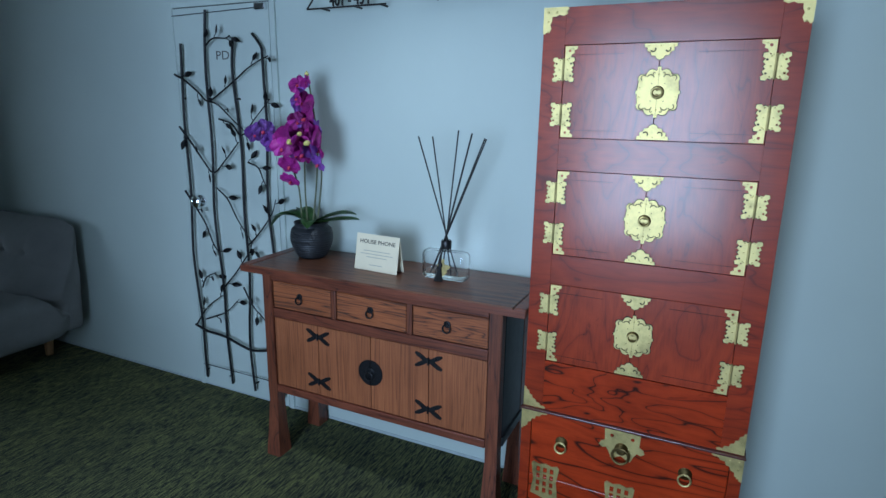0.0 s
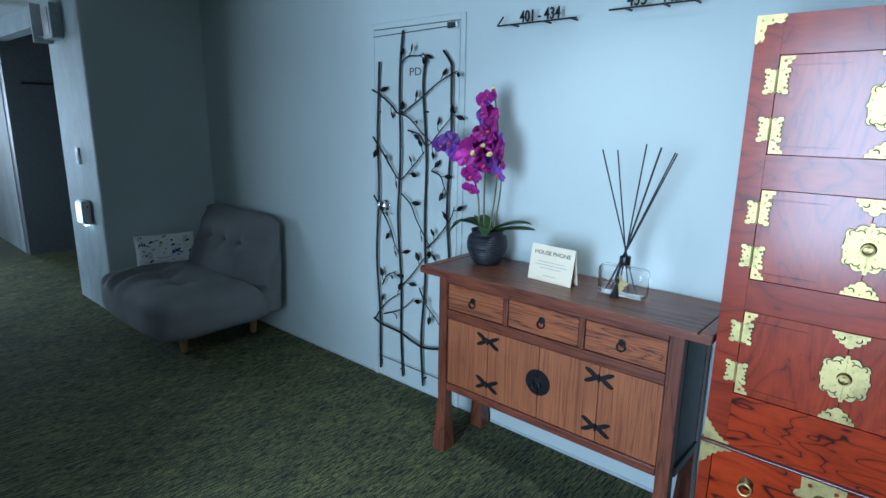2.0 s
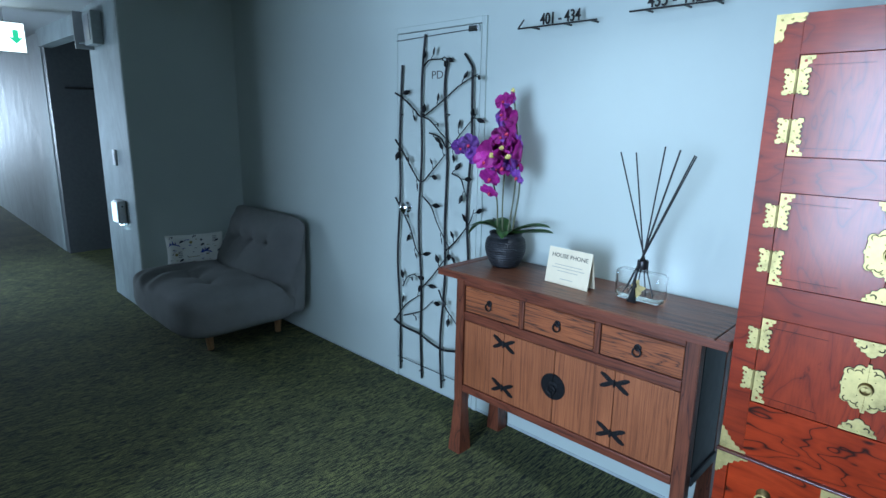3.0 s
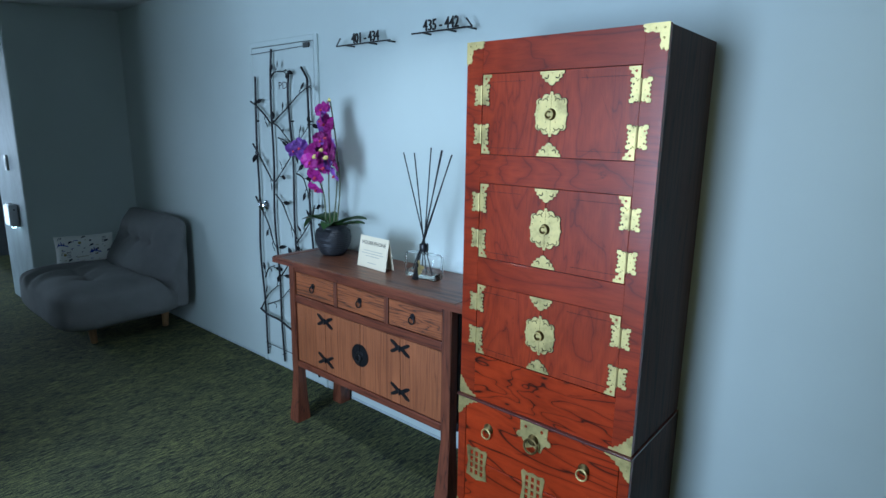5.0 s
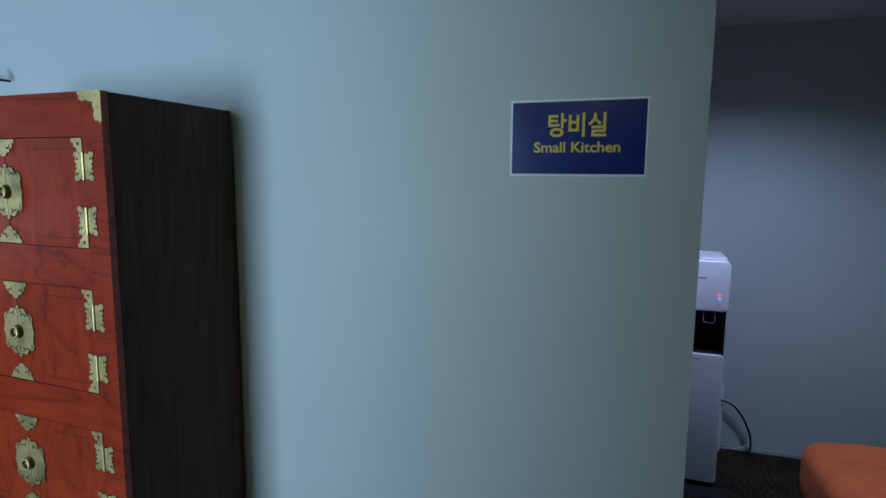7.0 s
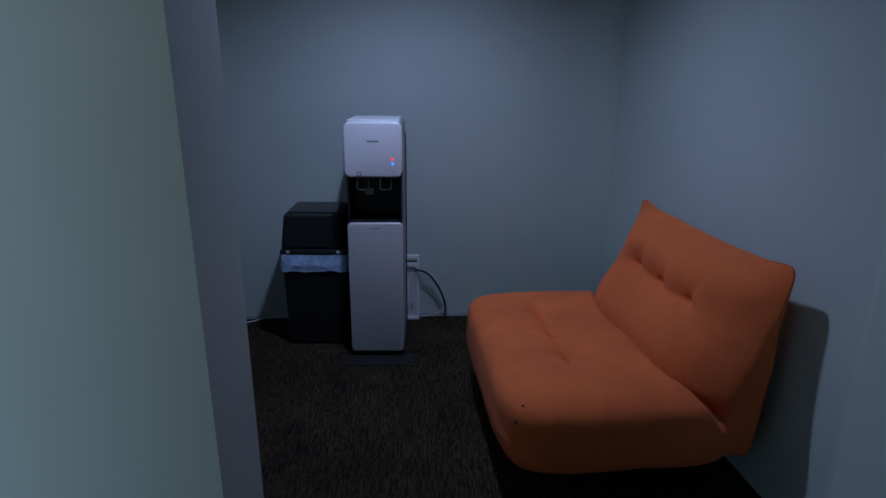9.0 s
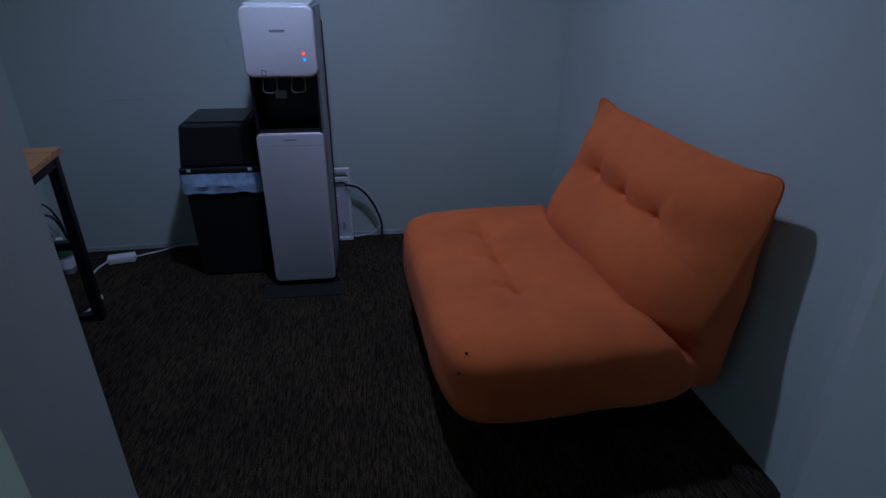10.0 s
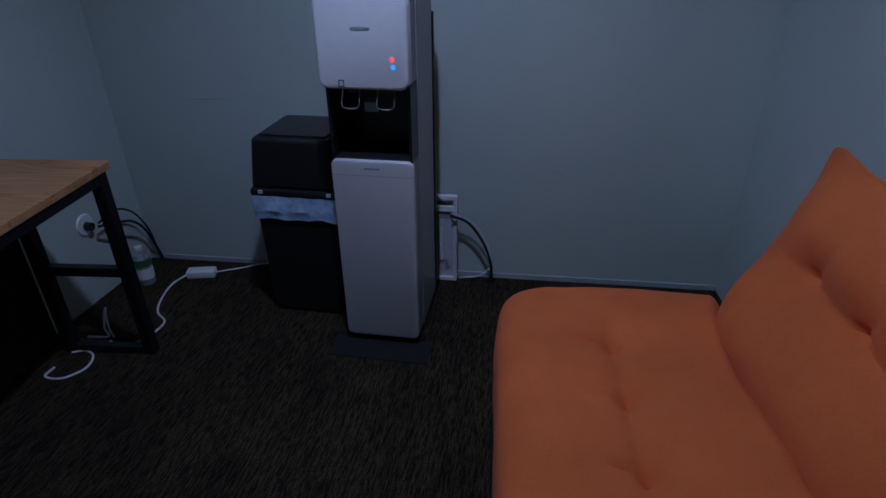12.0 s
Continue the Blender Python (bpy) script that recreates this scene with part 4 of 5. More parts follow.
# ---- duct door and iron trellis ----
def duct_door():
    root = tagged(new("door_1"), "flush painted duct door with a round chrome knob", "door", "", "structure")
    root.matrix_world = pose(-1.938, 0, 0)
    fr = bmesh.new()
    for a, b in (((-0.318, -0.012, 0.0), (-0.290, 0.0, 1.935)), ((0.290, -0.012, 0.0), (0.318, 0.0, 1.935)), ((-0.290, -0.012, 1.907), (0.290, 0.0, 1.935))):
        box(a, b, 0.002, 1, fr)
    part("door_frame", fr, M_WALL, root)
    part("gap", box((-0.2898, -0.002, 0.0), (0.2898, -0.0005, 1.9068)), M_GAP, root)
    part("door_leaf", box((-0.2868, -0.011, 0.012), (0.2868, -0.002, 1.903), 0.0015), M_WALL, root)
    part("sill_strip", box((-0.29, -0.013, 0.118), (0.29, -0.0112, 0.122)), M_TRIM, root)
    bm = turned(lathe([(0, 0.058), (0.016, 0.056), (0.028, 0.046), (0.030, 0.036), (0.023, 0.026), (0.011, 0.022), (0.010, 0.010), (0.028, 0.008), (0.030, 0.0)], 28), pose(-0.198, -0.011, 1.012, 90))
    part("door_knob", bm, M_CHROME, root, "round chrome door knob", True)
    part("closer", box((0.225, -0.034, 1.868), (0.285, -0.011, 1.898), 0.006), M_CHROME, root, "small metal catch")
    words("letters", "PD", 0.055, M_INK, root, pose(0.008, -0.0112, 1.690), 0.0004, 0.078)
    part("pull_wire", tube([(-0.288, -0.016, 1.872), (0.235, -0.016, 1.882)], 0.002, 6), M_IRON, root, "thin dark rod along the door's head")


def leaf_mesh(size):
    """A pointed metal leaf in x and z, with a folded midrib, stem at the origin."""
    bm = bmesh.new()
    prof = [(0.0, 0.0), (0.12, 0.11), (0.3, 0.21), (0.5, 0.235), (0.72, 0.16), (0.9, 0.05), (1.0, 0.0)]
    mid = [bm.verts.new((0, 0.10 * size * math.sin(t * 3.1), t * size)) for t, w in prof]
    for s in (-1, 1):
        rim = [bm.verts.new((s * w * size, -0.10 * size * w / 0.33 + 0.1 * size * math.sin(t * 3.1), t * size)) if 0 < w else None for t, w in prof]
        for i in range(len(prof) - 1):
            q = [mid[i], mid[i + 1], rim[i + 1], rim[i]]
            bm.faces.new([v for v in q if v])
    bmesh.ops.solidify(bm, geom=bm.faces[:], thickness=0.0018)
    return bm


def trellis():
    root = thing("garden_trellis", pose(-1.938, -0.034, 0), "black iron wall trellis of wavy bars, vines and leaves", "wall trellis")
    bars = []
    rnd = random.Random(7)
    for x, top, hook in ((-0.245, 1.748, 0.0), (-0.078, 1.885, -0.012), (0.095, 1.762, 0.012), (0.262, 1.690, 0.0)):
        ph = rnd.random() * 6
        pts = [(x + 0.008 * math.sin(z * 4.2 + ph) + 0.007 * math.sin(z * 9.7 + 2 * ph), 0.004 * math.sin(z * 3 + ph), z) for z in [0.06 + k * (top - 0.06) / 14 for k in range(15)]]
        if x > 0.2:
            pts += [(x - 0.004, 0, 1.715), (x - 0.026, 0, 1.745), (x - 0.052, 0, 1.775)]
        else:
            pts[-1] = (pts[-1][0] + 0.012, 0, top)
        line = bend(pts, 4)
        bars.append(line)
        part("bar", tube(line, 0.0061, 10), M_IRON, root, "", True)

    def near(b, z):
        return min(bars[b], key=lambda p: abs(p.z - z))

    def vine(pts, r0, leaves, seed):
        line = bend([(x, -0.010 - 0.003 * math.sin(i * 2), z) for i, (x, z) in enumerate(pts)], 6)
        n = len(line)
        v = part("vine", tube(line, [r0 * (1 - 0.55 * i / n) for i in range(n)], 7), M_IRON, root, "", True)
        rr = random.Random(seed)
        for f, side in leaves:
            p = line[min(n - 2, int(f * n))]
            d = line[min(n - 1, int(f * n) + 1)] - p
            ang = math.degrees(math.atan2(d.x, d.z))
            turn = ang + side * rr.uniform(35, 60)
            st = Vector((math.sin(radians(turn)), -0.1, math.cos(radians(turn)))) * rr.uniform(0.015, 0.03)
            tube([p, p + st * 0.6 + Vector((0, -0.004, 0)), p + st], 0.0022, 6).to_mesh(me := bpy.data.meshes.new("stalk"))
            me.materials.append(M_IRON)
            stalk = new("stalk", me)
            stalk.parent = v
            bm = turned(leaf_mesh(rr.uniform(0.045, 0.058)), Matrix.Translation(p + st) @ pose(0, 0, 0, rr.uniform(-25, 25), turn + rr.uniform(-15, 15), rr.uniform(-35, 35)))
            part("leaf", bm, M_IRON, v)

    # vines rising between the bars, heights in metres
    vine([(-0.27, 1.61), (-0.20, 1.58), (-0.13, 1.53), (-0.07, 1.49), (0.02, 1.53), (0.10, 1.58), (0.18, 1.63), (0.25, 1.66), (0.30, 1.68)], 0.0055, [(0.08, -1), (0.26, 1), (0.40, -1), (0.55, -1), (0.78, -1), (0.95, 1)], 1)
    vine([(-0.06, 1.73), (-0.01, 1.76), (0.06, 1.76), (0.09, 1.77)], 0.0045, [(0.10, -1), (0.40, -1), (0.70, 1), (0.95, 1)], 2)
    vine([(-0.06, 1.49), (0.00, 1.47), (0.07, 1.41), (0.14, 1.36), (0.16, 1.34)], 0.0045, [(0.35, -1), (0.95, 1)], 3)
    vine([(-0.01, 1.41), (0.07, 1.39), (0.12, 1.34), (0.21, 1.42), (0.30, 1.50)], 0.0045, [(0.10, 1), (0.70, -1), (0.88, -1), (0.97, 1)], 4)
    vine([(-0.27, 1.37), (-0.20, 1.30), (-0.13, 1.21), (-0.07, 1.16), (0.01, 1.22), (0.08, 1.29), (0.10, 1.31)], 0.0055, [(0.10, 1), (0.20, -1), (0.42, 1), (0.60, 1), (0.70, -1), (0.90, -1)], 5)
    vine([(0.15, 1.22), (0.21, 1.20), (0.23, 1.15), (0.25, 1.11)], 0.0045, [(0.05, -1), (0.35, -1), (0.70, 1)], 6)
    vine([(-0.06, 1.09), (0.01, 1.04), (0.05, 0.96), (0.11, 0.88), (0.15, 0.84)], 0.0045, [(0.20, -1), (0.60, 1), (0.95, 1)], 7)
    vine([(-0.27, 1.06), (-0.20, 0.98), (-0.15, 0.90), (-0.11, 0.81), (-0.07, 0.77)], 0.0055, [(0.25, -1), (0.55, 1), (0.75, 1), (0.95, -1)], 8)
    vine([(0.11, 0.82), (0.19, 0.89), (0.27, 0.99), (0.30, 1.06)], 0.0045, [(0.30, -1), (0.60, -1), (0.85, 1)], 9)
    vine([(-0.06, 0.59), (0.03, 0.68), (0.11, 0.78), (0.15, 0.81)], 0.0045, [(0.15, 1), (0.50, -1), (0.90, 1)], 10)
    vine([(-0.21, 0.57), (-0.17, 0.63), (-0.11, 0.66)], 0.0045, [(0.20, -1), (0.60, 1), (0.95, 1)], 11)
    vine([(-0.28, 0.35), (-0.19, 0.46), (-0.10, 0.53), (-0.06, 0.55)], 0.0045, [(0.30, -1), (0.70, -1)], 12)
    vine([(-0.20, 0.40), (-0.06, 0.46), (0.03, 0.54)], 0.0045, [(0.30, 1), (0.95, 1)], 13)
    vine([(0.07, 0.61), (0.12, 0.53), (0.18, 0.47), (0.22, 0.43)], 0.0045, [(0.20, -1), (0.50, 1), (0.90, -1)], 14)
    part("cross_twig", tube(bend([(-0.285, -0.008, 0.355), (-0.2, -0.012, 0.335), (-0.08, -0.01, 0.325), (0.02, -0.012, 0.30), (0.10, -0.01, 0.285), (0.2, -0.012, 0.305), (0.29, -0.01, 0.34)]), 0.0065, 8), M_IRON, root, "", True)
    part("foot_rod", tube([(-0.26, 0.0, 0.135), (0.28, 0.0, 0.135)], 0.0022, 6), M_IRON, root)
    for x in (-0.247, -0.08, 0.097, 0.262):
        for z in (0.10, 1.5):
            part("bracket", tube([(x, 0.0, z), (x, 0.0225, z)], 0.004, 8), M_IRON, root)


duct_door()
trellis()


# ---- room signs on bars ----
def room_sign(x0, x1, z, text, arrow_left, tx, tw):
    root = thing("room_sign", pose((x0 + x1) / 2, 0, z), f"dark metal room sign with numbers {text} on a bar", "sign", "room signs")
    h = (x1 - x0) / 2
    y = -0.055
    part("bar", box((-h, y - 0.0035, -0.003), (h, y + 0.0035, 0.003), 0.001), M_LETTER, root)
    tip = -h if arrow_left else h
    part("arrow_barb", tube([(tip, y, 0), (tip - math.copysign(0.03, tip), y, 0.034)], 0.0035, 6), M_LETTER, root)
    for x in (-h * 0.62, h * 0.22, h * 0.86):
        part("standoff", tube([(x, y, 0.0), (x, -0.0005, 0.0)], 0.004, 8), M_LETTER, root)
    words("letters", text, 0.062, M_LETTER, root, pose(tx, y, 0.024), 0.003, tw, bold=0.0006)


room_sign(-1.412, -1.044, 1.850, "401 - 434", True, 0.02, 0.185)
room_sign(-0.915, -0.591, 1.862, "435 - 442", False, -0.0, 0.190)


# ---- kitchen sign ----
def kitchen_sign():
    root = thing("kitchen_sign", pose(1.2475, 0, 1.65), "blue laminated sign with yellow kitchen lettering", "sign")
    part("laminate", box((-0.1515, -0.0018, -0.0855), (0.1515, -0.0002, 0.0855), 0.0006, 1), M_WHITE, root, "clear laminate border")
    part("print", box((-0.1465, -0.0026, -0.0805), (0.1465, -0.0019, 0.0805)), M_BLUE_SIGN, root, "deep blue print")
    words("korean_letters", "탕비실", 0.056, M_YELLOW, root, pose(0.0, -0.0028, 0.024), 0.0002, 0.128, bold=0.0011)
    words("letters", "Small Kitchen", 0.032, M_YELLOW, root, pose(0.0, -0.0028, -0.022), 0.0002, 0.190, bold=0.0007)


kitchen_sign()


# ---- things on the console ----
def petal(length, wide, curl, cup):
    bm = bmesh.new()
    n, k = 7, 6
    rows = []
    for i in range(n + 1):
        t = i / n
        w = wide * max(0.02, 1 - abs(2 * t - 1) ** 2.3) ** 0.55
        row = []
        for j in range(k + 1):
            s = j / k * 2 - 1
            row.append(bm.verts.new((s * w, -curl * t * t + cup * s * s * w * 2 + 0.002 * math.sin(9 * t + 5 * s), t * length)))
        rows.append(row)
    for a, b in zip(rows, rows[1:]):
        for j in range(k):
            bm.faces.new((a[j], a[j + 1], b[j + 1], b[j]))
    bmesh.ops.solidify(bm, geom=bm.faces[:], thickness=0.0009)
    return bm


def orchid():
    base = (-1.362, -0.145, 0.852)
    root = thing("orchid", pose(*base), "magenta artificial orchid in a ribbed black ceramic pot", "potted plant")
    prof = [(0, 0.0), (0.044, 0.0), (0.049, 0.005)]
    for i in range(40):
        t = i / 39
        r = 0.049 + 0.030 * math.sin(math.pi * (0.03 + 0.70 * t)) ** 0.9
        prof.append((r + 0.0012 * math.sin(i * 1.9), 0.008 + 0.118 * t))
    prof += [(0.068, 0.134), (0.067, 0.142), (0.071, 0.149), (0.070, 0.152), (0.065, 0.150), (0.061, 0.140), (0, 0.138)]
    part("pot", lathe([(r * (1.12 if z < 0.13 else 1.02), z) for r, z in prof], 48), M_POT, root, "ribbed black ceramic pot", True)
    soil = lathe([(0, 0.146), (0.05, 0.145), (0.0615, 0.1405)], 24)
    for v in soil.verts:
        v.co.z += noise.noise(v.co * 90) * 0.004
    part("soil", soil, M_SOIL, root)
    # leaves
    for ang, ln, droop, rise in ((188, 0.20, 0.10, 0.075), (214, 0.16, 0.02, 0.05), (-4, 0.255, -0.015, 0.03), (16, 0.20, 0.0, 0.05), (150, 0.13, 0.0, 0.05), (-60, 0.12, 0.03, 0.035)):
        bm = bmesh.new()
        rows = []
        n = 14
        for i in range(n + 1):
            t = i / n
            w = 0.036 * math.sin(math.pi * min(1, 0.12 + 0.88 * t)) ** 0.6 * (1 if t < 0.98 else 0.4)
            z = rise * math.sin(t * 1.9) - droop * t ** 2.2
            rows.append([bm.verts.new((t * ln, s * w, 0.140 + z + 0.35 * abs(s) * w)) for s in (-1, -0.5, 0, 0.5, 1)])
        for a, b in zip(rows, rows[1:]):
            for j in range(4):
                bm.faces.new((a[j], a[j + 1], b[j + 1], b[j]))
        bmesh.ops.solidify(bm, geom=bm.faces[:], thickness=0.002)
        part("leaf", turned(bm, pose(0, 0, 0, 0, 0, ang)), M_LEAF, root, "", True)
    # stems
    stems = [[(-0.02, 0, 0.14), (-0.025, 0, 0.28), (-0.02, 0, 0.42), (0.0, -0.01, 0.54)], [(0.015, -0.01, 0.14), (0.035, 0, 0.32), (0.045, 0, 0.50), (0.03, -0.005, 0.64), (0.018, -0.01, 0.735)],
             [(0.03, 0.0, 0.14), (0.06, 0.0, 0.33), (0.065, -0.01, 0.46)], [(-0.04, -0.01, 0.14), (-0.048, -0.01, 0.28), (-0.06, -0.03, 0.37)]]
    for st in stems:
        part("stem", tube(bend(st), 0.0035, 7), M_STEM, root, "", True)
    part("stem", tube(bend([(0.0, -0.01, 0.50), (-0.08, -0.02, 0.50), (-0.16, -0.02, 0.515), (-0.215, -0.02, 0.53)]), 0.0025, 6), M_STEM, root)
    # blossoms: x, z from the pot, size, turn, tilt, colour
    spots = [(0.0, 0.700, 0.040, -8, -20, 0), (0.032, 0.712, 0.026, 30, 10, 0), (0.010, 0.635, 0.050, -12, -12, 0), (0.000, 0.650, 0.036, 30, 5, 0), (0.022, 0.575, 0.052, 10, -6, 0), (0.0, 0.560, 0.040, -30, 8, 0),
             (-0.045, 0.490, 0.078, -14, -8, 0), (0.055, 0.490, 0.074, 22, -4, 0), (0.012, 0.520, 0.062, 0, -16, 0), (0.075, 0.530, 0.044, 35, 10, 1), (-0.085, 0.455, 0.046, -26, 16, 0),
             (-0.195, 0.520, 0.048, -24, 4, 1), (-0.235, 0.505, 0.040, -40, 14, 1), (-0.150, 0.470, 0.048, -6, 18, 1), (0.010, 0.435, 0.050, 6, 20, 0), (-0.035, 0.430, 0.040, -14, 26, 1),
             (0.085, 0.400, 0.042, 30, 24, 1), (-0.055, 0.385, 0.048, -10, 30, 0), (-0.055, 0.325, 0.044, 6, 46, 0), (0.095, 0.455, 0.044, 44, 10, 0)]
    rnd = random.Random(11)
    for i, (x, z, s, turn, tilt, col) in enumerate(spots):
        fl = new("blossom")
        fl.parent = root
        s *= 1.06
        fl.matrix_basis = pose(x, -0.035 - 0.03 * rnd.random(), z, 0, 0, 0) @ pose(0, 0, 0, 0, 0, -turn) @ pose(0, 0, 0, tilt)
        mt = M_PETAL_V if col else M_PETAL
        for ang, ln, w in ((0, 0.95, 0.44), (78, 1.0, 0.62), (-78, 1.0, 0.62), (142, 0.9, 0.40), (-142, 0.9, 0.40)):
            bm = turned(petal(s * ln, s * w, s * rnd.uniform(-0.12, 0.12), rnd.uniform(0.05, 0.22)), pose(0, 0, 0, 0, ang + rnd.uniform(-8, 8), 0))
            part("petal", bm, mt if rnd.random() < 0.95 else M_PETAL_V, fl, "", True)
        bm = turned(lathe([(0, s * 0.34), (s * 0.08, s * 0.30), (s * 0.15, s * 0.12), (s * 0.10, 0)], 10), pose(0, 0, -s * 0.1, 110))
        part("lip", bm, M_LIP if s > 0.06 else M_LIP_RED, fl, "", True)
    part("bud", turned(lathe([(0, 0.02), (0.007, 0.012), (0.009, 0.004), (0, -0.004)], 10), pose(0.022, -0.02, 0.735)), M_LIP, root, "", True)


def card():
    root = thing("card_sign", pose(-1.0, -0.205, 0.852) @ pose(0, 0, 0, 0, 0, -4), "ivory folded card about the house phone", "sign")
    front = turned(box((-0.100, -0.0008, 0.0), (0.100, 0.0008, 0.142), 0.0004, 1), pose(0, -0.02, 0.001, -10))
    part("front_leaf", front, M_CARD, root)
    part("back_leaf", turned(box((-0.100, -0.0008, 0.0), (0.100, 0.0008, 0.141), 0.0004, 1), pose(0, 0.03, 0.001, 10.5)), M_CARD, root)
    m = pose(0, -0.0212, 0.001, -10)
    words("heading", "HOUSE PHONE", 0.022, M_INK, root, m @ pose(0, 0, 0.112), 0.0001, 0.165, bold=0.0003)
    for z, w in ((0.076, 0.125), (0.064, 0.150), (0.052, 0.095), (0.022, 0.06)):
        part("text_line", turned(box((-w / 2, -0.0003, z), (w / 2, 0.0003, z + 0.0022)), m), M_INK_PALE, root)


def diffuser():
    root = thing("reed_diffuser", pose(-0.718, -0.185, 0.852), "clear glass reed diffuser with black sticks and a tassel", "diffuser")
    part("bottle", box((-0.09, -0.032, 0.0), (0.09, 0.032, 0.112), 0.020, 5), M_GLASS, root, "clear glass bottle", True).visible_shadow = False
    inner = part("inner_wall", box((-0.084, -0.026, 0.010), (0.084, 0.026, 0.106), 0.016, 4), M_GLASS, root, "", True)
    inner.data.flip_normals()
    inner.visible_shadow = False
    part("perfume", box((-0.0835, -0.0255, 0.0105), (0.0835, 0.0255, 0.036), 0.010, 3), M_LIQUID, root, "low pale perfume", True).visible_shadow = False
    part("neck", lathe([(0.017, 0.108), (0.017, 0.150), (0.013, 0.150), (0.013, 0.108)], 24), M_GLASS, root, "", True)
    part("collar", lathe([(0.0185, 0.118), (0.0195, 0.120), (0.0195, 0.146), (0.0185, 0.148), (0.0172, 0.146), (0.0172, 0.119), (0.0185, 0.118)], 24), M_BLACK, root, "black collar", True)
    for dx, dz, dy in ((-0.118, 0.52, 0.0), (-0.066, 0.52, 0.01), (0.044, 0.545, -0.01), (0.086, 0.535, 0.01), (0.093, 0.536, -0.004), (0.134, 0.52, 0.012), (0.147, 0.518, -0.008)):
        top = Vector((dx, dy, dz))
        low = Vector((-dx * 0.42, -dy, 0.02))
        part("reed", tube([low, low.lerp(top, 0.25), top], 0.0026, 7), M_BLACK_MATT, root)
    part("label_medal", plate([[((0.020 + 0.008 * math.sin(5 * a) + 0.004 * math.cos(3 * a)) * math.cos(a), (0.026 + 0.007 * math.cos(4 * a)) * math.sin(a)) for a in [2 * math.pi * k / 40 for k in range(40)]]], -0.0325, 0.0016, None, (0.004, 0.052)), M_BRASS, root, "gold foil label")
    for k in range(16):
        a = k * 2 * math.pi / 16
        part("tassel_strand", tube([(-0.006, -0.037, 0.062), (-0.010 + 0.008 * math.cos(a), -0.039 + 0.005 * math.sin(a), 0.030), (-0.012 + 0.016 * math.cos(a), -0.041 + 0.008 * math.sin(a), 0.002)], 0.0024, 5), M_BLACK_MATT, root)
    part("tassel_cord", tube(bend([(0.0, -0.0200, 0.128), (-0.004, -0.0315, 0.100), (-0.006, -0.037, 0.062)]), 0.0025, 6), M_BLACK_MATT, root)
    part("tassel_knot", lathe([(0, 0.012), (0.007, 0.006), (0.008, -0.006), (0, -0.010)], 12, None, (-0.006, -0.037, 0.062)), M_BLACK_MATT, root, "", True)


orchid()
card()
diffuser()


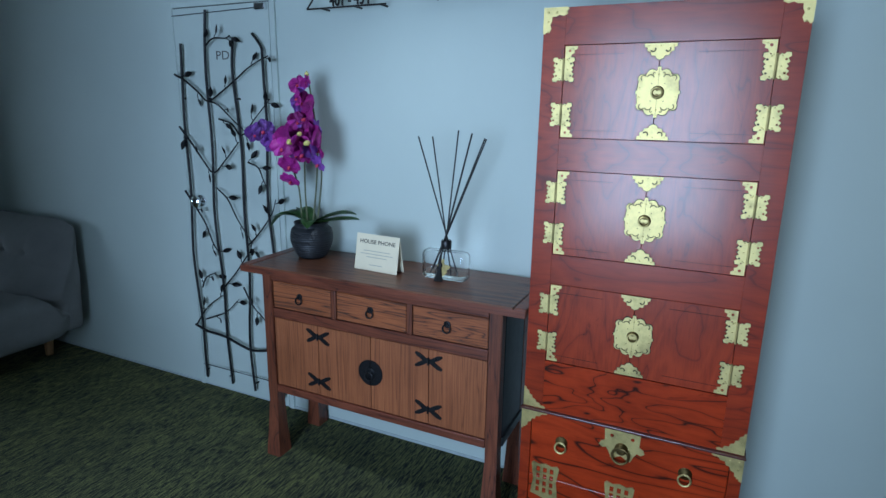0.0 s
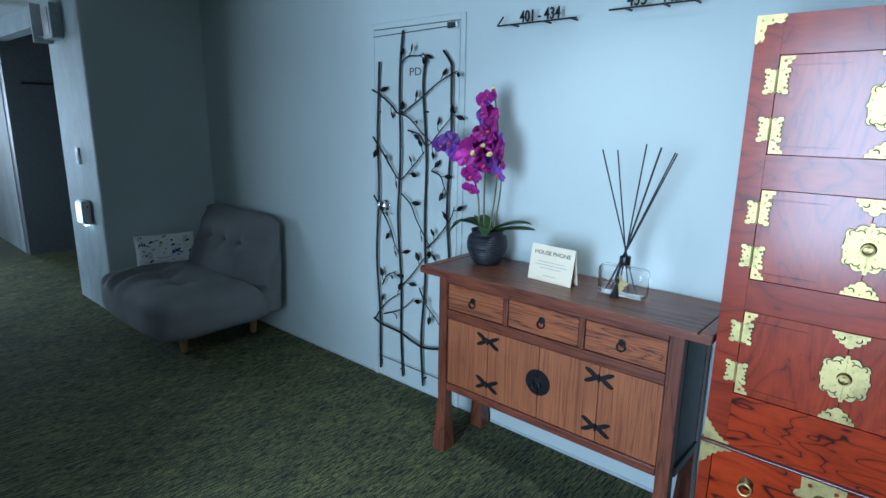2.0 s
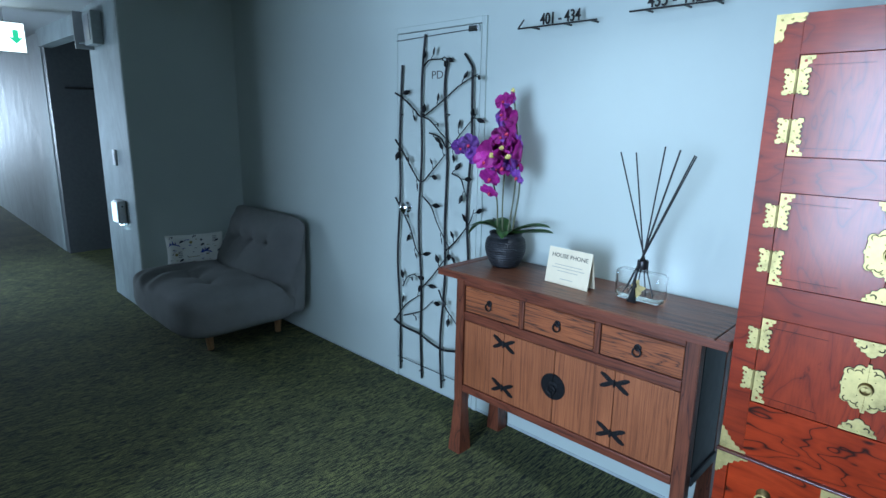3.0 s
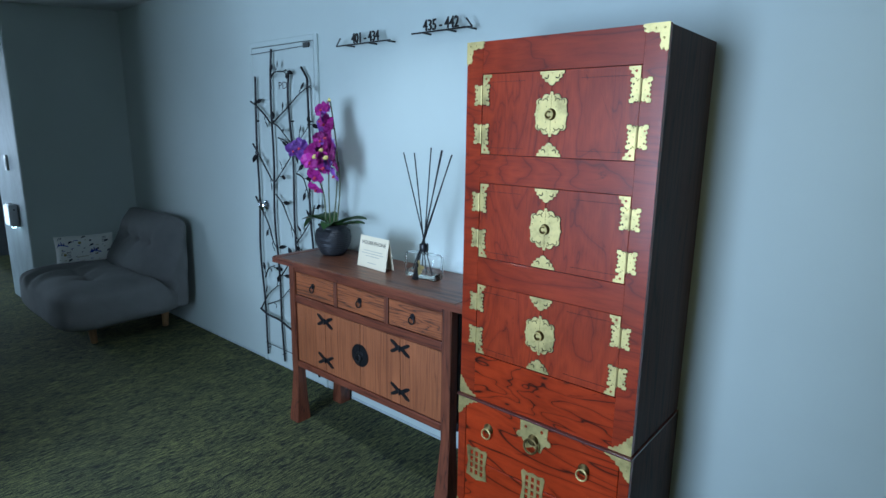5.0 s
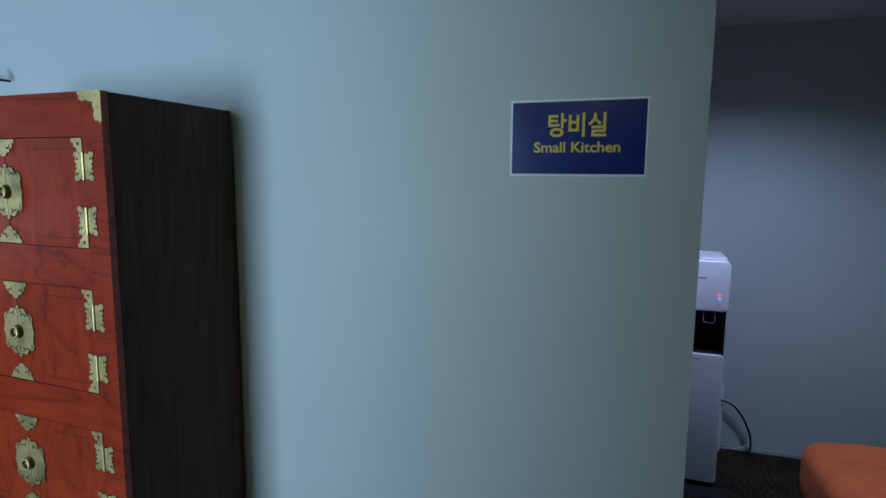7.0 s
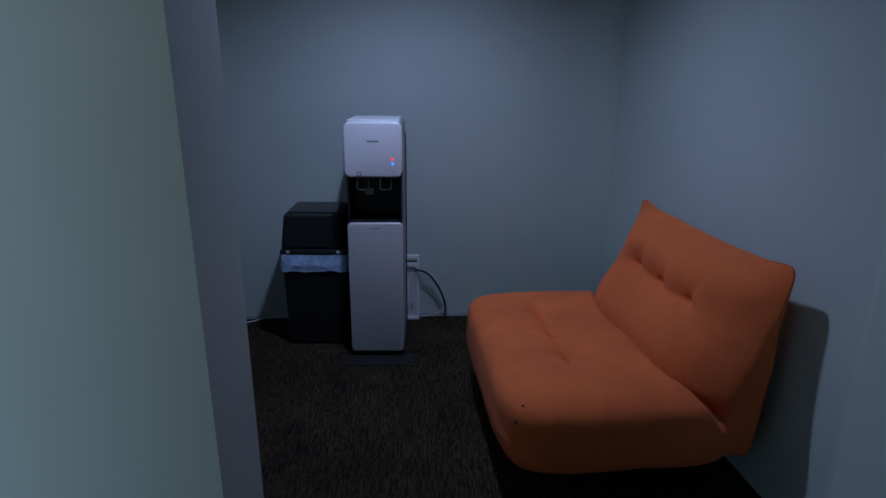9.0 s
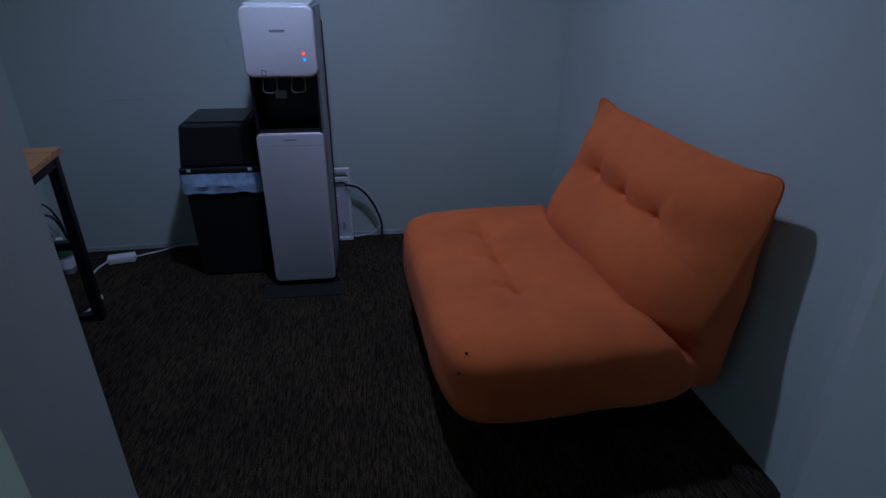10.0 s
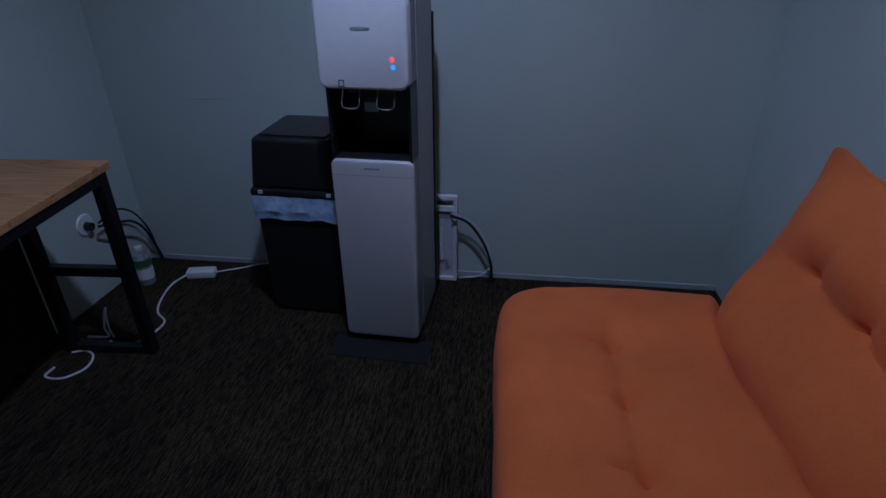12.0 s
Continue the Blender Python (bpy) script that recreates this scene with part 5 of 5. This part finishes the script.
# ---- cushion on the grey chair ----
def throw_pillow():
    root = thing("throw_pillow", pose(-3.93, -0.455, 0.405) @ pose(0, 0, 0, 0, 0, 66) @ pose(0, 0, 0, -14, -2), "ivory throw pillow printed with small blue ships", "pillow")
    hw, hh = 0.195, 0.125

    def surf(u, w):
        """The pillow's front, u and w from -1 to 1."""
        swell = max(0.0, (1 - abs(u) ** 3) * (1 - abs(w) ** 3)) ** 0.6
        return Vector((u * hw * (1 - 0.05 * (1 - w * w)), -0.055 * swell, hh + w * hh * (1 - 0.06 * (1 - u * u)) + 0.003 * noise.noise((u * 3, w * 3, 0))))

    bm = bmesh.new()
    n = 22
    grids = []
    for s in (1, -1):
        grids.append([[bm.verts.new((p.x, p.y * s, p.z)) for p in [surf(i / n * 2 - 1, j / n * 2 - 1) for i in range(n + 1)]] for j in range(n + 1)])
    for g in grids:
        for j in range(n):
            for i in range(n):
                bm.faces.new((g[j][i], g[j][i + 1], g[j + 1][i + 1], g[j + 1][i]))
    bmesh.ops.remove_doubles(bm, verts=bm.verts[:], dist=0.0004)
    part("cover", bm, M_PILLOW, root, "", True)

    def print_patch(u, w, shape, mat):
        vs = []
        bm = bmesh.new()
        for a, b in shape:
            p = surf(max(-0.97, min(0.97, u + a / hw)), max(-0.95, min(0.95, w + b / hh)))
            vs.append(bm.verts.new(p + Vector((0, -0.0014, 0))))
        bm.faces.new(vs)
        part("print", bm, mat, root)

    ship = [(1.4 * a, 1.4 * b) for a, b in ((-0.03, 0), (0.03, 0), (0.024, 0.008), (0.012, 0.010), (0.008, 0.026), (0.002, 0.011), (-0.006, 0.034), (-0.009, 0.011), (-0.018, 0.024), (-0.024, 0.009))]
    tick = [(1.6 * a, 1.6 * b) for a, b in ((-0.009, -0.006), (0.010, 0.002), (0.007, 0.009), (-0.004, 0.005))]
    stripe = [(-0.014, 0), (0.014, 0), (0.014, 0.0035), (-0.014, 0.0035)]
    disc_ = ring_pts(0.011, 12)
    for u, w in ((-0.72, 0.30), (0.40, -0.18)):
        print_patch(u, w, ship, M_PILLOW_BLUE)
    for u, w in ((-0.80, 0.82), (-0.46, 0.55), (0.28, 0.30), (0.78, 0.50), (-0.5, -0.55), (0.0, 0.86), (0.86, -0.1), (-0.82, -0.86), (0.46, 0.02), (0.1, -0.9)):
        print_patch(u, w, tick, M_PILLOW_DARK)
    for k in range(4):
        print_patch(-0.52, -0.05 - 0.10 * k, stripe, M_PILLOW_DARK)
        print_patch(0.72, 0.75 - 0.09 * k, stripe, M_PILLOW_DARK)
    print_patch(-0.12, 0.50, disc_, M_PILLOW_TAN)
    print_patch(-0.66, -0.18, disc_, M_PILLOW_TAN)
    print_patch(-0.05, -0.42, [(-0.04, 0), (0.04, 0.006), (0.04, 0.010), (-0.04, 0.005)], M_PILLOW_TAN)
    print_patch(0.25, 0.62, ring_pts(0.008, 10), M_PILLOW_DARK)
    rnd = random.Random(23)
    for k in range(34):
        a, q = rnd.uniform(0.004, 0.012), rnd.uniform(0.0015, 0.004)
        print_patch(rnd.uniform(-0.88, 0.88), rnd.uniform(-0.85, 0.85), [(-a, -q), (a, -q * 0.4), (a * 0.8, q), (-a * 0.9, q * 0.7)], rnd.choice((M_PILLOW_DARK, M_PILLOW_BLUE, M_PILLOW_DARK, M_PILLOW_TAN)))
    return root


throw_pillow()


# ---- fittings of the pier and corridor ----
def wall_phone_box():
    root = thing("alarm_box", pose(-4.70, -0.676, 0.655), "white wall-mounted alarm box with a small light below", "wall device")
    part("housing", box((-0.07, -0.055, 0.0), (0.07, -0.001, 0.185), 0.014, 4), M_WHITE, root, "", True)
    part("front_cover", box((-0.062, -0.062, 0.010), (0.062, -0.0555, 0.176), 0.003, 2), M_WHITE, root)
    part("lamp_lens", box((-0.055, -0.068, 0.018), (0.045, -0.0625, 0.168), 0.002, 1), M_BOX_LED, root, "bright cool lamp lens")
    part("button", turned(lathe([(0, 0.003), (0.005, 0.002), (0.006, 0)], 12), pose(0.0705, -0.028, 0.14, 0, 90)), M_BLACK, root)
    part("lower_lamp", box((0.015, -0.045, -0.004), (0.045, -0.020, 0.0)), M_BOX_SPOT, root, "small bright lamp under the box")


def wall_switch():
    root = thing("wall_switch", pose(-4.76, -0.674, 1.10), "narrow white wall switch", "switch")
    part("plate", box((-0.03, -0.016, 0.0), (0.03, 0.0, 0.12), 0.004), M_WHITE, root)
    part("rocker", box((-0.016, -0.020, 0.03), (0.016, -0.0165, 0.09), 0.002), M_OFFWHITE, root)


def wall_bracket():
    root = thing("wall_bracket", pose(-4.86, -0.67, 1.985), "grey metal bracket box high on the pier", "wall fixture")
    part("back_box", box((-0.10, -0.075, 0.0), (0.10, 0.0, 0.235), 0.006), M_TRIM, root)
    part("side_plate", box((-0.165, -0.125, -0.02), (-0.155, -0.002, 0.25), 0.002), M_OFFWHITE, root)
    part("inner_slot", box((-0.06, -0.079, 0.03), (0.06, -0.0755, 0.21), 0.001), M_SIDE, root)
    part("clip", box((-0.154, -0.11, 0.012), (-0.10, -0.02, 0.024), 0.002), M_CHROME, root)


def exit_sign():
    root = thing("exit_sign", pose(-5.78, -1.06, 2.0), "lit white and green exit sign hanging from the ceiling", "sign")
    part("housing", box((-0.03, -0.18, -0.04), (0.03, 0.10, 0.20), 0.006), M_OFFWHITE, root)
    part("panel", box((0.0305, -0.17, -0.03), (0.034, 0.09, 0.19)), M_EXIT, root, "lit white panel")
    part("arrow", prism([(0.0, 0.0), (0.05, 0.05), (0.02, 0.05), (0.02, 0.11), (-0.02, 0.11), (-0.02, 0.05), (-0.05, 0.05)], 0.0, 0.002), M_EXIT_G, root).matrix_basis = pose(0.0345, 0.03, 0.03, 90, 0, 90)
    part("stem", tube([(0, -0.04, 0.20), (0, -0.04, HALL_H - 2.0)], 0.008, 8), M_OFFWHITE, root)


wall_phone_box()
wall_switch()
wall_bracket()
exit_sign()
solid("coat_rail", box((-6.995, -0.45, 1.745), (-6.97, 0.35, 1.765), 0.003), M_BLACK_MATT, "dark thin rail on the alcove wall", "rail")


# ---- kitchen ----
def rounded(x0, z0, x1, z1, r, n=6):
    pts = []
    for cx, cz, a in ((x1 - r, z1 - r, 0), (x0 + r, z1 - r, 90), (x0 + r, z0 + r, 180), (x1 - r, z0 + r, 270)):
        pts += [(cx + r * math.cos(radians(a + 90 * k / n)), cz + r * math.sin(radians(a + 90 * k / n))) for k in range(n + 1)]
    return pts


def soft_plate(outline, y, thick, edge):
    bm = plate([outline], y, thick)
    bmesh.ops.dissolve_limit(bm, angle_limit=0.02, verts=bm.verts[:], edges=bm.edges[:])
    rim = [e for e in bm.edges if all(abs(v.co.y - (y - thick)) < 1e-5 for v in e.verts) and len(e.link_faces) == 2]
    bmesh.ops.bevel(bm, geom=rim, offset=edge, segments=3, profile=0.5, affect="EDGES")
    return bm


def water_dispenser():
    root = thing("water_dispenser", KITCHEN @ pose(1.606, 1.822, 0), "tall white and black standing water dispenser", "water dispenser")
    w = 0.136
    part("body", box((-w + 0.004, 0.022, 0.03), (w - 0.004, 0.355, 0.715), 0.006), M_SIDE, root, "grey metal lower casing")
    part("upper_body", box((-w + 0.004, 0.02, 0.955), (w - 0.004, 0.355, 1.205), 0.010, 3), M_SIDE, root, "grey upper casing")
    part("back_column", box((-w + 0.004, 0.19, 0.715), (w - 0.004, 0.355, 0.955), 0.002), M_BLACK, root)
    for s in (-1, 1):
        a, b = sorted((s * (w - 0.004), s * (w - 0.014)))
        part("recess_side", box((a, 0.012, 0.715), (b, 0.19, 0.955), 0.001), M_BLACK, root)
        a, b = sorted((s * (w - 0.003), s * (w + 0.001)))
        part("side_sheet", box((a, 0.10, 0.03), (b, 0.352, 1.20), 0.001), M_SIDE, root, "grey side sheet")
    part("rear_panel", box((-w - 0.004, 0.356, 0.03), (w + 0.006, 0.372, 1.13), 0.003), M_BLACK, root, "black rear panel")
    part("base", box((-w + 0.008, 0.03, 0.0), (w - 0.008, 0.37, 0.03), 0.004), M_BLACK, root)
    low = part("lower_door", soft_plate(rounded(-w, 0.033, w, 0.724, 0.022), 0.022, 0.024, 0.006), M_OFFWHITE, root, "pale grey lower door", True)
    part("groove", box((-w + 0.001, -0.0028, 0.672), (w - 0.001, -0.0015, 0.6735)), M_SIDE, low)
    part("badge", box((-0.026, -0.0032, 0.694), (0.026, -0.0018, 0.700), 0.001, 1), M_SIDE, low, "small grey emblem bar")
    part("drip_tray", box((-w + 0.015, 0.012, 0.716), (w - 0.015, 0.188, 0.728), 0.002), M_BLACK_MATT, root)
    top = part("upper_panel", soft_plate(rounded(-w - 0.001, 0.952, w + 0.001, 1.210, 0.030), 0.02, 0.046, 0.009), M_WHITE, root, "white rounded upper panel", True)
    part("cap", box((-w + 0.012, 0.021, 1.2055), (w - 0.012, 0.34, 1.218), 0.005), M_WHITE, root)
    part("badge", box((-0.028, -0.0272, 1.118), (0.028, -0.0262, 1.1265), 0.001, 1), M_SIDE, top, "small grey emblem bar")
    for x, z, m in ((0.090, 1.040, M_RED_LED), (0.092, 1.018, M_BLUE_LED)):
        part("indicator", turned(lathe([(0, 0.0016), (0.006, 0.0012), (0.0075, 0)], 14), pose(x, -0.0261, z, 90)), m, top, "lit red indicator" if m is M_RED_LED else "lit blue indicator")
    part("button", plate([rounded(-0.076, 0.960, -0.058, 0.980, 0.003), rounded(-0.0735, 0.9625, -0.0605, 0.9775, 0.002)], -0.0261, 0.001), M_BLACK, top, "square button outline")
    for x in (-0.055, 0.055):
        part("faucet", box((x - 0.016, 0.03, 0.93), (x + 0.016, 0.07, 0.956), 0.003), M_BLACK, root)
        bm = tube(bend([(x - 0.026, 0.03, 0.945), (x - 0.027, 0.012, 0.915), (x - 0.024, 0.004, 0.893), (x, 0.002, 0.889), (x + 0.024, 0.004, 0.893), (x + 0.027, 0.012, 0.915), (x + 0.026, 0.03, 0.945)]), 0.0026, 8)
        part("lever", bm, M_CHROME, root, "bent chrome lever", True)
    part("notice", box((-0.066, 0.186, 0.830), (-0.020, 0.1895, 0.862)), M_OFFWHITE, root, "small pale label")
    solid("floor_mat", box((1.42, 1.72, 0.0), (1.79, 1.845, 0.005), 0.002), M_RUBBER, "thin black rubber mat before the dispenser", "mat").matrix_world = KITCHEN
    return root


def frustum(r0, z0, r1, z1, bevel=0.0):
    """Two rectangles (x0, y0, x1, y1) joined."""
    bm = bmesh.new()
    lo, hi = [[bm.verts.new((x, y, z)) for x, y in ((r[0], r[1]), (r[2], r[1]), (r[2], r[3]), (r[0], r[3]))] for r, z in ((r0, z0), (r1, z1))]
    bm.faces.new(lo[::-1])
    bm.faces.new(hi)
    for k in range(4):
        bm.faces.new((lo[k], lo[(k + 1) % 4], hi[(k + 1) % 4], hi[k]))
    if bevel:
        bmesh.ops.bevel(bm, geom=bm.edges[:], offset=bevel, segments=3, profile=0.5, affect="EDGES")
    return bm


def rubbish_bin():
    root = thing("rubbish_bin", KITCHEN @ pose(1.268, 2.12, 0), "black plastic rubbish bin with a pale bag under its lid", "bin")
    part("body", frustum((-0.158, -0.145, 0.150, 0.145), 0.0, (-0.165, -0.155, 0.165, 0.155), 0.50, 0.012), M_BLACK_MATT, root)
    part("rim", frustum((-0.176, -0.166, 0.176, 0.166), 0.518, (-0.172, -0.162, 0.172, 0.162), 0.545, 0.008), M_BLACK, root)
    lid = part("lid", frustum((-0.168, -0.158, 0.168, 0.158), 0.545, (-0.146, -0.146, 0.146, 0.160), 0.732, 0.014), M_BLACK_MATT, root)
    part("flap", box((-0.125, -0.120, 0.7325), (0.125, 0.135, 0.738), 0.002), M_BLACK, lid)
    for x in (-0.13, 0.13):
        part("clip", box((x - 0.008, -0.172, 0.528), (x + 0.008, -0.164, 0.542), 0.002), M_OFFWHITE, root)
    # the bag's turned-down rim, crumpled
    bm = bmesh.new()
    n, rows = 96, []
    for j, z in enumerate((0.518, 0.50, 0.48, 0.462, 0.445, 0.428)):
        row = []
        for i in range(n):
            a = 2 * math.pi * i / n
            c, s = math.cos(a), math.sin(a)
            k = 1 / max(abs(c) / 0.172, abs(s) / 0.162)
            p = Vector((c * k, s * k, z))
            d = 0.004 + 0.006 * noise.noise((p.x * 26, p.y * 26, z * 40)) + (0.004 if j == 3 else 0)
            p += Vector((c, s, 0)) * d
            if j == 5:
                p.z += 0.012 * noise.noise((p.x * 14, p.y * 14, 5))
            row.append(bm.verts.new(p))
        rows.append(row)
    for a, b in zip(rows, rows[1:]):
        for i in range(n):
            bm.faces.new((a[i], a[(i + 1) % n], b[(i + 1) % n], b[i]))
    part("bag_rim", bm, M_BAG, root, "crumpled pale blue bag edge", True)


def leaning_frame():
    root = thing("wall_tray", pose(1.772, 2.180, 0, 0, 0, 2) @ Matrix.Scale(0.967, 4), "white metal tray frame standing against the wall", "tray")
    fr = plate([[(-0.075, 0.0), (0.072, 0.0), (0.072, 0.405), (-0.075, 0.405)], [(-0.062, 0.014), (0.058, 0.014), (0.058, 0.392), (-0.062, 0.392)]], 0.010, 0.028)
    part("frame", fr, M_WHITE, root)
    part("rail", box((-0.062, -0.014, 0.335), (0.058, 0.008, 0.356), 0.002), M_WHITE, root)
    part("dark_slot", box((-0.062, -0.004, 0.300), (0.058, 0.004, 0.334)), M_SIDE, root)
    part("sheet", box((-0.062, -0.002, 0.014), (0.058, 0.006, 0.299), 0.001), M_OFFWHITE, root)
    part("handle", box((-0.005, -0.016, 0.10), (0.012, -0.0025, 0.26), 0.004), M_WHITE, root)
    part("latch", box((0.022, -0.014, 0.065), (0.036, -0.0025, 0.10), 0.002), M_SIDE, root)


def side_table():
    root = thing("side_table", KITCHEN @ pose(0.785, 1.688, 0) @ pose(0, 0, 0, 0, 0, 6), "light oak topped table on black steel legs", "table")
    part("tabletop", box((-0.40, -1.15, 0.706), (0.0, 0.0, 0.732), 0.003), M_TABLE, root)
    for y in (-0.045, -1.105):
        part("leg", box((-0.042, y - 0.02, 0.0), (-0.004, y + 0.02, 0.705), 0.003), M_STEEL, root)
        part("leg", box((-0.345, y - 0.02, 0.0), (-0.305, y + 0.02, 0.705), 0.003), M_STEEL, root)
        part("cross_bar", box((-0.305, y - 0.016, 0.33), (-0.0425, y + 0.016, 0.365), 0.003), M_STEEL, root)
        part("foot_bar", box((-0.305, y - 0.016, 0.0), (-0.0425, y + 0.016, 0.03), 0.003), M_STEEL, root)
        part("top_bar", box((-0.305, y - 0.016, 0.672), (-0.0425, y + 0.016, 0.705), 0.003), M_STEEL, root)
    part("long_bar", box((-0.034, -1.085, 0.672), (-0.006, -0.065, 0.704), 0.003), M_STEEL, root)
    part("side_panel", box((-0.36, -1.08, 0.08), (-0.346, -0.07, 0.62), 0.002), M_STEEL, root, "dark modesty panel")


def cable(name, pts, r, mat, label):
    """A cable whose points are given in the kitchen's own set."""
    ob = solid(name, tube(bend(pts, 8), r, 8), mat, label, "cable", "", True)
    ob.matrix_world = KITCHEN
    return ob


water_dispenser()
rubbish_bin()
leaning_frame()
side_table()
adapter = thing("power_adapter", KITCHEN @ pose(0.665, 2.172, 0) @ pose(0, 0, 0, 0, 0, 14), "white power adapter lying on the carpet", "adapter")
part("case", box((-0.062, -0.026, 0.0), (0.062, 0.026, 0.036), 0.006, 3), M_WHITE, adapter, "", True)
part("socket", box((0.0621, -0.012, 0.010), (0.066, 0.012, 0.026), 0.001, 1), M_OFFWHITE, adapter)
cable("adapter_cable", [(0.606, 2.150, 0.016), (0.575, 2.07, 0.006), (0.600, 1.95, 0.005), (0.640, 1.87, 0.005), (0.705, 1.815, 0.006), (0.706, 1.742, 0.005), (0.676, 1.675, 0.005), (0.631, 1.648, 0.005), (0.575, 1.665, 0.006)], 0.0042, M_WHITE, "white cable curling over the carpet")
cable("wall_cable", [(0.730, 2.190, 0.018), (0.82, 2.25, 0.012), (0.92, 2.288, 0.022), (1.05, 2.292, 0.026), (1.16, 2.294, 0.024)], 0.0035, M_WHITE, "thin white cable along the wall's foot")
cable("coiled_cable", [(0.476, 1.50, 0.005), (0.480, 1.452, 0.005), (0.547, 1.452, 0.005), (0.590, 1.512, 0.005), (0.570, 1.578, 0.005), (0.520, 1.602, 0.005), (0.478, 1.585, 0.005)], 0.004, M_WHITE, "white cable coiled on the carpet")
cable("looped_cable", [(0.575, 1.69, 0.008), (0.545, 1.71, 0.03), (0.520, 1.74, 0.07), (0.500, 1.77, 0.08), (0.492, 1.76, 0.05), (0.515, 1.72, 0.02), (0.55, 1.69, 0.008), (0.47, 1.68, 0.006)], 0.004, M_WHITE, "looped white cable beneath the table")
cable("dispenser_hose", [(1.79, 2.288, 0.325), (1.86, 2.285, 0.305), (1.92, 2.282, 0.235), (1.962, 2.280, 0.14), (1.972, 2.280, 0.06), (1.962, 2.284, 0.02)], 0.006, M_BLACK, "black hose bending down to the floor")
cable("dispenser_cable", [(1.79, 2.298, 0.335), (1.88, 2.296, 0.30), (1.945, 2.294, 0.21), (1.968, 2.292, 0.11), (1.93, 2.290, 0.05), (1.85, 2.290, 0.03), (1.825, 2.290, 0.028)], 0.0035, M_OFFWHITE, "pale cable beside the black hose")
outlet = thing("wall_outlet", pose(K_LEFT, 1.835, 0.318), "round white wall outlet with plugs", "outlet")
part("plate", turned(lathe([(0, 0.008), (0.040, 0.007), (0.045, 0.0)], 24), pose(0, 0, 0, 0, 90)), M_WHITE, outlet, "", True)
part("plug", turned(lathe([(0, 0.034), (0.016, 0.033), (0.018, 0.0085)], 16), pose(0, 0.0, -0.004, 0, 90)), M_BLACK, outlet, "", True)
cable("plug_cable", [(0.385, 1.985, 0.322), (0.41, 2.05, 0.31), (0.405, 2.15, 0.27), (0.392, 2.23, 0.19), (0.388, 2.275, 0.08), (0.40, 2.285, 0.008)], 0.006, M_BLACK, "black cable hanging from the outlet")
cable("plug_cable", [(0.385, 1.992, 0.335), (0.40, 2.08, 0.355), (0.395, 2.18, 0.30), (0.385, 2.26, 0.18), (0.38, 2.288, 0.06), (0.385, 2.292, 0.006)], 0.0045, M_BLACK, "black cable hanging from the outlet")
can = thing("plastic_bottle", KITCHEN @ pose(0.452, 2.085, 0), "crumpled plastic bottle with a white and green label", "bottle")
bm = lathe([(0, 0.0), (0.030, 0.0), (0.034, 0.008), (0.034, 0.125), (0.026, 0.150), (0.014, 0.165), (0.013, 0.172), (0, 0.172)], 24)
for v in bm.verts:
    v.co += noise.noise_vector(v.co * 40) * 0.003
part("shell", bm, plain("grey_label_film", (0.30, 0.33, 0.33), 0.3, 0, 0.5, 60), can, "", True)
part("label_band", lathe([(0.0358, 0.095), (0.0366, 0.097), (0.0366, 0.125), (0.0358, 0.127)], 24), plain("green_band", (0.04, 0.13, 0.06), 0.4), can)
part("label_patch", lathe([(0.0352, 0.030), (0.0360, 0.032), (0.0360, 0.080), (0.0352, 0.082)], 24), M_WHITE, can, "white label")
part("cap", lathe([(0.015, 0.165), (0.0155, 0.182), (0, 0.183)], 18), M_WHITE, can)
lobby_light = thing("downlight", pose(-0.85, -0.75, LOBBY_H), "unseen small round recessed ceiling downlight", "lamp", "ceiling downlights")
part("ring", lathe([(0.045, 0.0), (0.062, 0.0), (0.060, -0.008), (0.046, -0.010), (0.045, 0.0)], 28), M_WHITE, lobby_light, "", True)
lightf = thing("downlight", pose(KLX, KLY, KITCHEN_H), "unseen small round recessed ceiling downlight", "lamp", "ceiling downlights")
part("ring", lathe([(0.045, 0.0), (0.062, 0.0), (0.060, -0.008), (0.046, -0.010), (0.045, 0.0)], 28), M_WHITE, lightf, "", True)
# ceiling ring for the added wall spotlight
added_spot_ring = thing("downlight", pose(1.05, -1.95, LOBBY_H), "unseen small round recessed ceiling downlight", "lamp", "ceiling downlights")
part("ring", lathe([(0.045, 0.0), (0.062, 0.0), (0.060, -0.008), (0.046, -0.010), (0.045, 0.0)], 28), M_WHITE, added_spot_ring, "", True)
